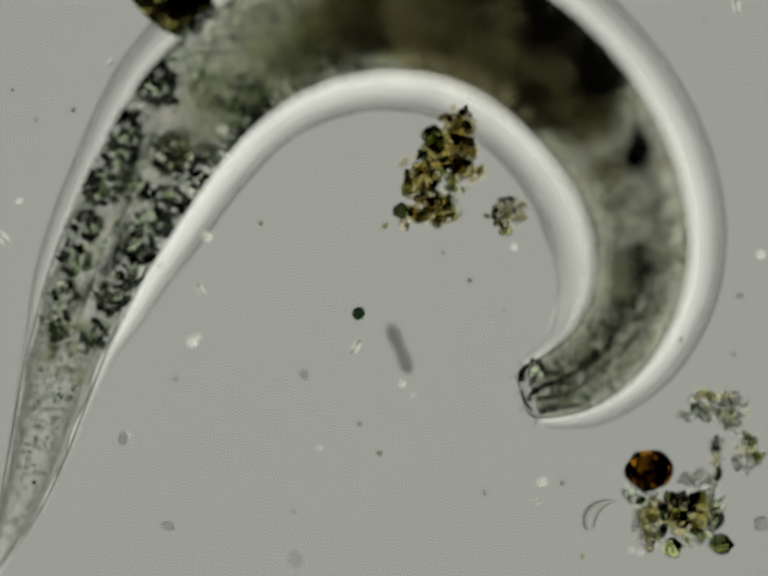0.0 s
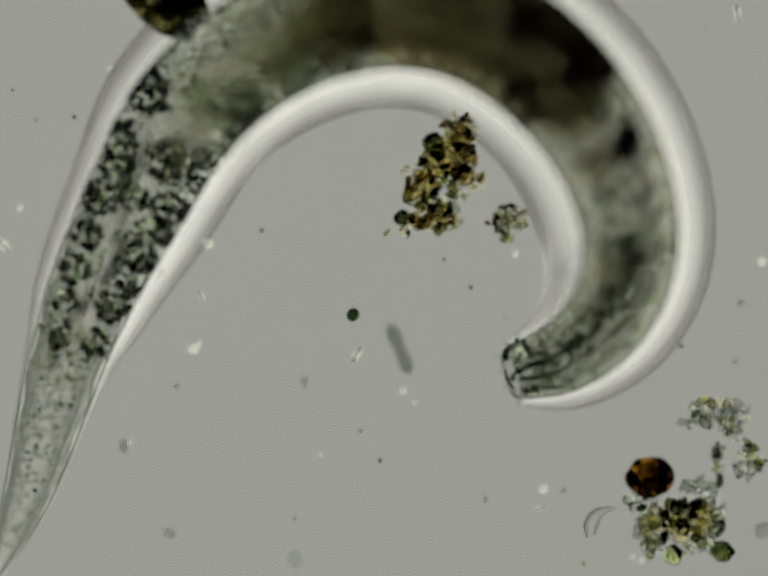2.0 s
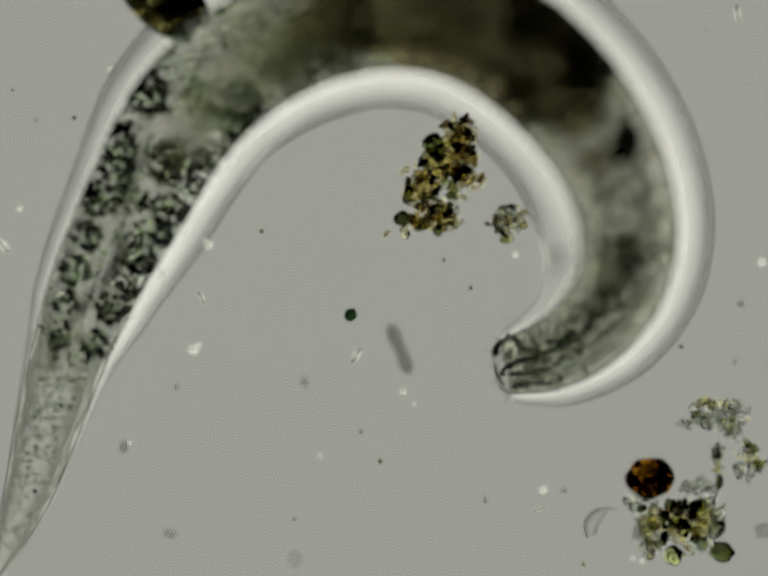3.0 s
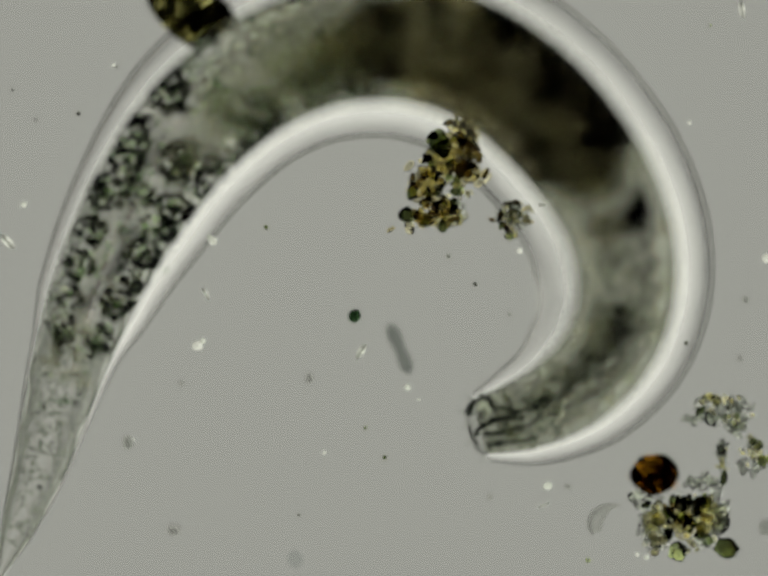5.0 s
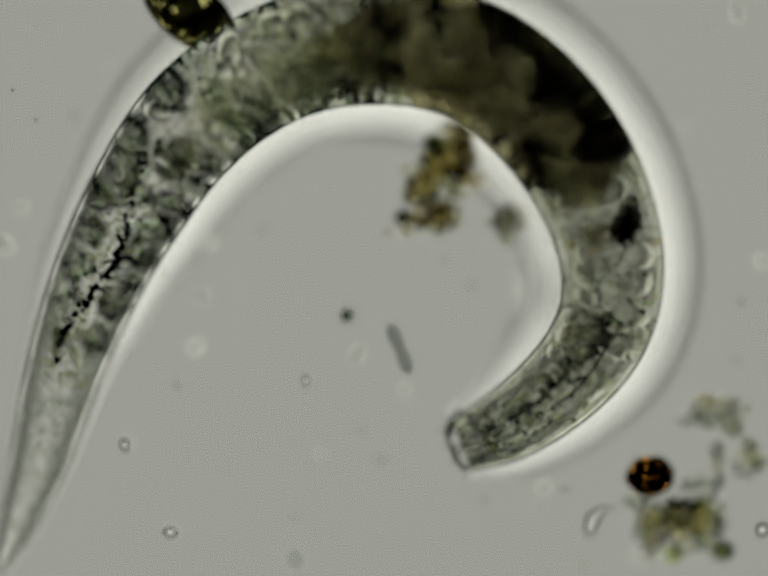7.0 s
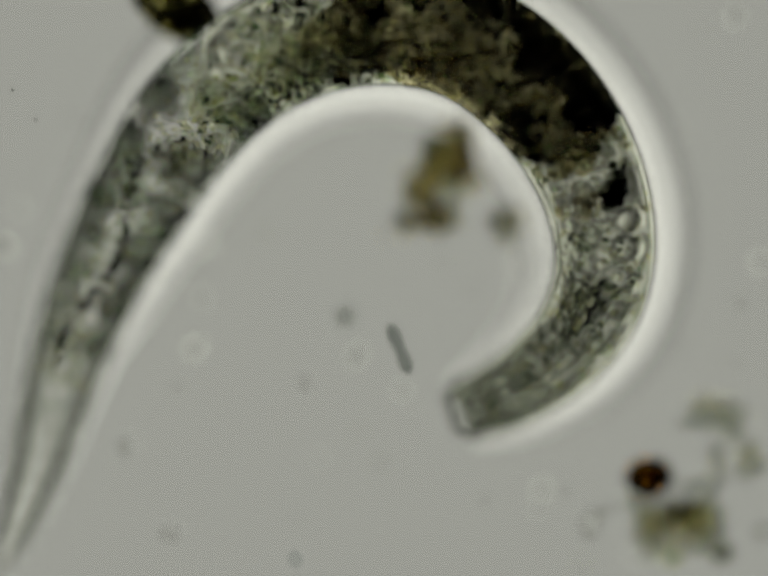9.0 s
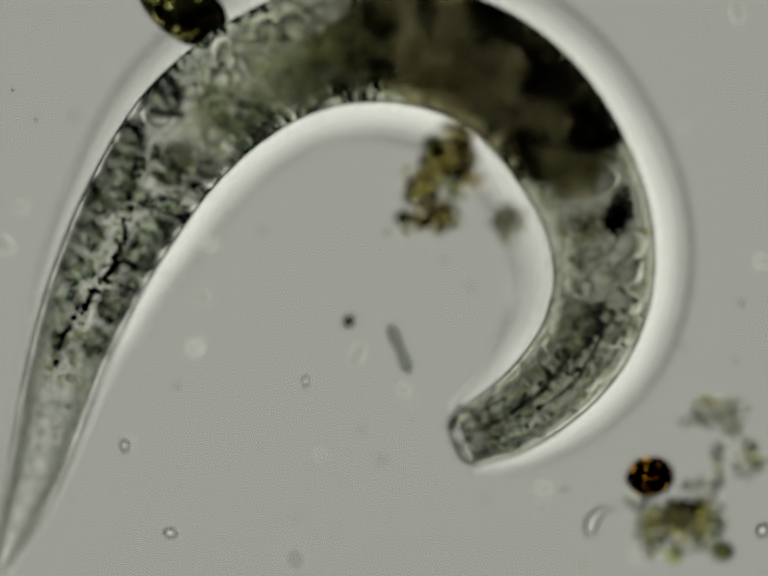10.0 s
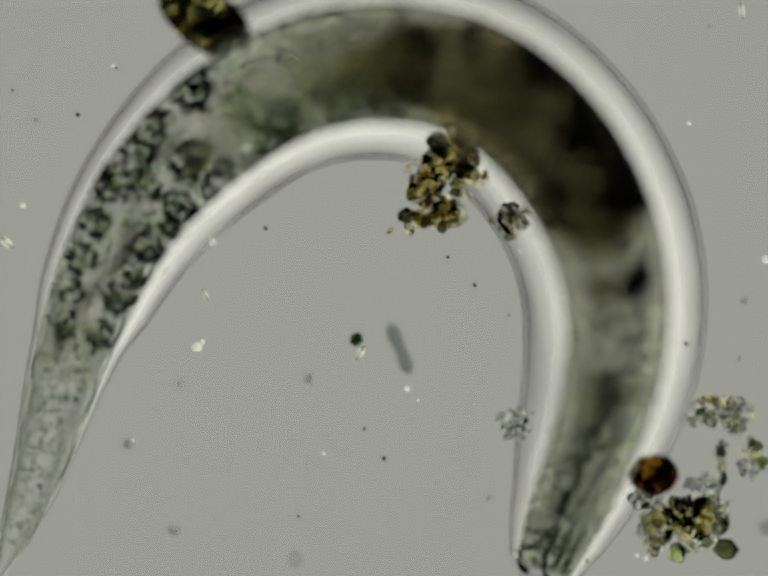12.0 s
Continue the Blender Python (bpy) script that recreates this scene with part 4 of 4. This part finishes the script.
grains(film_heap, DARK_BITS, ((-50, -34, 7, 1.6, 35), (20, -4, 7, 2.0, -60), (64, 34, 13, 1.7, -25), (76, 71, 9, 1.1, 0), (-2, 103, 9, 2.2, 80), (6, -22, 5, 1.2, 0), (26, -22, 5, 1.2, 0)))
grains(film_heap, YELLOW_BITS, ((-30, -62, 11, 1.3, 20), (58, 30, 9, 2.0, -50), (80, 66, 11, 1.2, 40), (24, -16, 7, 2.4, -50)))
tuft = heap("small pale tuft of detritus brushed by the worm's head", 1038, 872, ((PALE_BITS, 0, 0, 38, 30, 22, 4, 8, 1.7), (FILM_BITS, 0, 0, 40, 32, 20, 6, 12, 1.5)), 45)

v, f = blobs(np.random.default_rng(3), [(0, 0, 0, 50)], BALL5, 0.03, 0.03)
v = np.asarray(v)
lobes = 1 - 0.03 * np.abs(np.sin(2.5 * np.arctan2(v[:, 1], v[:, 0]) + 0.6)) ** 2 * np.hypot(v[:, 0], v[:, 1]) / 50
spore = new("spore", mesh_of("spore", v * lobes[:, None] * (1.0, 0.86, 0.9), f, AMBER))
spore.location = place(1326, 976, 50)
tagged(spore, "dark amber round spore beside a clump of detritus", "spore")


def egg_shape(v):
    """Pear-shaped: narrow at one end, blunt at the other."""
    return v * np.stack([np.full(len(v), 1.55), 0.86 + 0.0030 * v[:, 0], 0.80 + 0.0030 * v[:, 0]], 1)


v, f = blobs(np.random.default_rng(5), [(0, 0, 0, 63)], BALL5, 0.05, 0.05)
egg = new("egg_case", mesh_of("egg_case", egg_shape(np.asarray(v)), f, BLACKISH))
tagged(egg, "blackish olive oval egg case stuck to the worm", "egg")


BEADS = bead_meshes("bead", BEAD, 51)
FAINTS = bit_meshes("faint_bead", FAINT, 52, 0.08, 0.2, 4, BALL3)
SPECKS = bit_meshes("dark_speck", DARK_BIT, 53, 0.12, 0.2, 4, BALL3)


def speck(kinds, x, y, size, stretch=1.0, turn=0.0, z=12):
    rng = np.random.default_rng(int(x * 7 + y * 3))
    ob = bit(kinds, None, rng, 0, 0, 0, size, max(stretch, 1.01), radians(turn))
    ob.location = place(x, y, max(z, size + 1))
    label, kind = {"bead": ("tiny clear bead in the water", "bead"), "faint_bead": ("faint clear droplet in the water", "droplet"), "dark_speck": ("tiny dark speck in the water", "speck")}[ob.name.split(".")[0]]
    return tagged(ob, label, kind, "specks in the water")


for row in ((38, 425, 9), (425, 500, 12), (418, 492, 7), (393, 714, 14), (404, 704, 8), (822, 799, 9), (1108, 1000, 12), (1555, 535, 12), (1051, 520, 8), (845, 824, 4), (1310, 1146, 7), (1291, 1140, 6), (262, 905, 5), (222, 140, 5), (1398, 258, 5), (652, 932, 5)):
    speck(BEADS, row[0], row[1], row[2] * 0.74)
for row in ((727, 726, 11, 1.9, 60), (410, 608, 8, 2.2, -60), (1505, 28, 11, 2.0, -80), (1106, 420, 5, 2.6, 10), (1100, 1040, 5, 3.0, 25)):
    speck(BEADS, row[0], row[1], row[2] * 0.85, *row[3:])
for row in ((252, 912, 17), (345, 1090, 18), (622, 780, 14), (1512, 620, 12), (330, 560, 10), (1150, 1002, 9), (1555, 1085, 20), (360, 790, 9), (990, 1022, 9), (1500, 740, 8)):
    speck(FAINTS, row[0], row[1], row[2] * 0.75, z=50)
speck(BEADS, 4, 500, 12, 1.6, -48)
for row in ((150, 240, 6), (533, 472, 6), (960, 588, 6), (905, 531, 5), (735, 882, 5), (1390, 708, 6), (1440, 60, 4), (1190, 1152, 6), (775, 942, 6), (600, 1060, 4), (228, 145, 4), (1030, 650, 4)):
    speck(SPECKS, row[0], row[1], row[2] * 0.75)
algal_cell = speck(bit_meshes("dark_speck", ALGA, 54, 0.05, 0.08, 1), 722, 645, 13)
tagged(algal_cell, "small round green-black cell", "cell")


def crescent():
    """A thin clear crescent-shaped sliver lying on the slide."""
    verts, n, m = [], 24, 10
    for i in range(n + 1):
        w = i / n
        a = radians(200 - 120 * w)
        cx, cy = 48 * math.cos(a) + 40, 42 * math.sin(a)
        d = 1 + 20 * math.sin(math.pi * min(1, w * 0.85 + 0.15)) * (1 - 0.6 * w)
        for c in range(m):
            g = 2 * math.pi * c / m
            verts.append((cx + d * math.cos(g) * math.cos(a), cy + d * math.cos(g) * math.sin(a), d * 0.8 * math.sin(g)))
    faces = [[i * m + c, i * m + (c + 1) % m, (i + 1) * m + (c + 1) % m, (i + 1) * m + c] for i in range(n) for c in range(m)] + [list(range(m)), list(range(n * m, n * m + m))]
    ob = new("sliver", mesh_of("sliver", verts, faces, SLIVER))
    ob.location = place(1212, 1082, 30)
    return tagged(ob, "clear crescent-shaped sliver on the slide", "sliver")


crescent()


# dust on the optics, which rides with the lens
def dust_bar():
    verts, n, m = [], 14, 14
    for i in range(n + 1):
        w = i / n
        d = 13 * (1 - abs(2 * w - 1) ** 4) ** 0.5 + 0.5
        for c in range(m):
            g = 2 * math.pi * c / m
            verts.append(((w - 0.5) * 112, d * math.cos(g) * (1 + 0.12 * math.sin(9 * w)), d * 0.5 * math.sin(g)))
    faces = [[i * m + c, i * m + (c + 1) % m, (i + 1) * m + (c + 1) % m, (i + 1) * m + c] for i in range(n) for c in range(m)] + [list(range(m)), list(range(n * m, n * m + m))]
    return tagged(new("dust_fibre", mesh_of("dust_fibre", verts, faces, DUST)), "blurred grey fibre of dust on the optics", "dust")


def dust_ring(radius):
    verts, n, m = [], 20, 6
    for i in range(n):
        a = 2 * math.pi * i / n
        for c in range(m):
            g = 2 * math.pi * c / m
            d = radius + 0.9 * math.cos(g)
            verts.append((d * math.cos(a), d * math.sin(a), 0.9 * math.sin(g)))
    faces = [[i * m + c, i * m + (c + 1) % m, (i + 1) % n * m + (c + 1) % m, (i + 1) % n * m + c] for i in range(n) for c in range(m)]
    return tagged(new("dust_ring", mesh_of("dust_ring", verts, faces, LUMEN)), "tiny dark ring of dried dust on the optics", "dust")


def dust_smudge():
    v, f = blobs(np.random.default_rng(12), [(0, 0, 0, 17)], BALL3, 0.12, 0.2)
    return tagged(new("dust_smudge", mesh_of("dust_smudge", np.asarray(v) * (1, 1, 0.3), f, HAZE)), "faint grey smudge of dust on the optics", "dust")


fibre, ring_a, ring_b, smudge = dust_bar(), dust_ring(3.2), dust_ring(2.4), dust_smudge()


# ---- all that moves
def ride(ob, rows, z, turn=0.0):
    """rows: seconds, x, y of the plan."""
    walk(ob, [(t, pose(*place(x, y, z), 0, 0, turn)) for t, x, y in rows])


def motions():
    times = sorted(BENDS)
    for seg, mid in SEGMENTS + STRIPS:
        rows = []
        for t in times:
            m = frame_on(AXES[t], mid)
            m.translation *= U
            rows.append((t, m))
        walk(seg, rows)
    # the egg case is dragged along by the worm
    ride(egg, [(0.0, 346, 16), (0.5, 335, 6), (1.5, 330, 4), (3.0, 330, 5), (5.0, 378, 36), (5.5, 380, 34), (7.0, 378, 30), (9.0, 350, 12), (9.5, 352, 10),
               (10.0, 366, 20), (10.5, 382, 36), (11.2, 386, 44), (11.6, 396, 46), (12.0, 404, 46)], 66, -28)
    # a loose cell drifts
    walk(algal_cell, [(t, pose(*place(x, y, 34))) for t, x, y in ((0.0, 733, 656), (0.5, 729, 652), (1.5, 723, 646), (3.0, 715, 643), (5.0, 714, 653), (6.0, 712, 651), (7.0, 706, 647), (9.0, 704, 645),
                                                                 (10.2, 711, 662), (11.2, 712, 682), (12.0, 719, 699))])
    # the tuft is shoved along under the head, then left behind
    rows = []
    for t in (0.0, 1.5, 3.0, 5.0, 5.5, 7.0, 9.0, 9.5):
        m = frame_on(AXES[t], 0.945)
        rows.append((t, pose(m.translation.x * U, m.translation.y * U, 0)))
    walk(tuft, rows + [(10.3, pose(*place(1044, 862))), (11.2, pose(*place(1042, 862))), (11.6, pose(*place(1042, 870))), (12.0, pose(*place(1042, 872)))])
    # dust on the optics follows the lens
    for ob, x, y, up, turn in ((fibre, 816, 712, 48, -68), (ring_a, 73, 245, 0, 0), (ring_b, 26, 184, 0, 0), (smudge, 603, 1140, 30, 0)):
        walk(ob, [(t, pose(*place(x - dx, y - dy, z + up), 0, 0, turn)) for t, dx, dy, z in FOCUS])


motions()
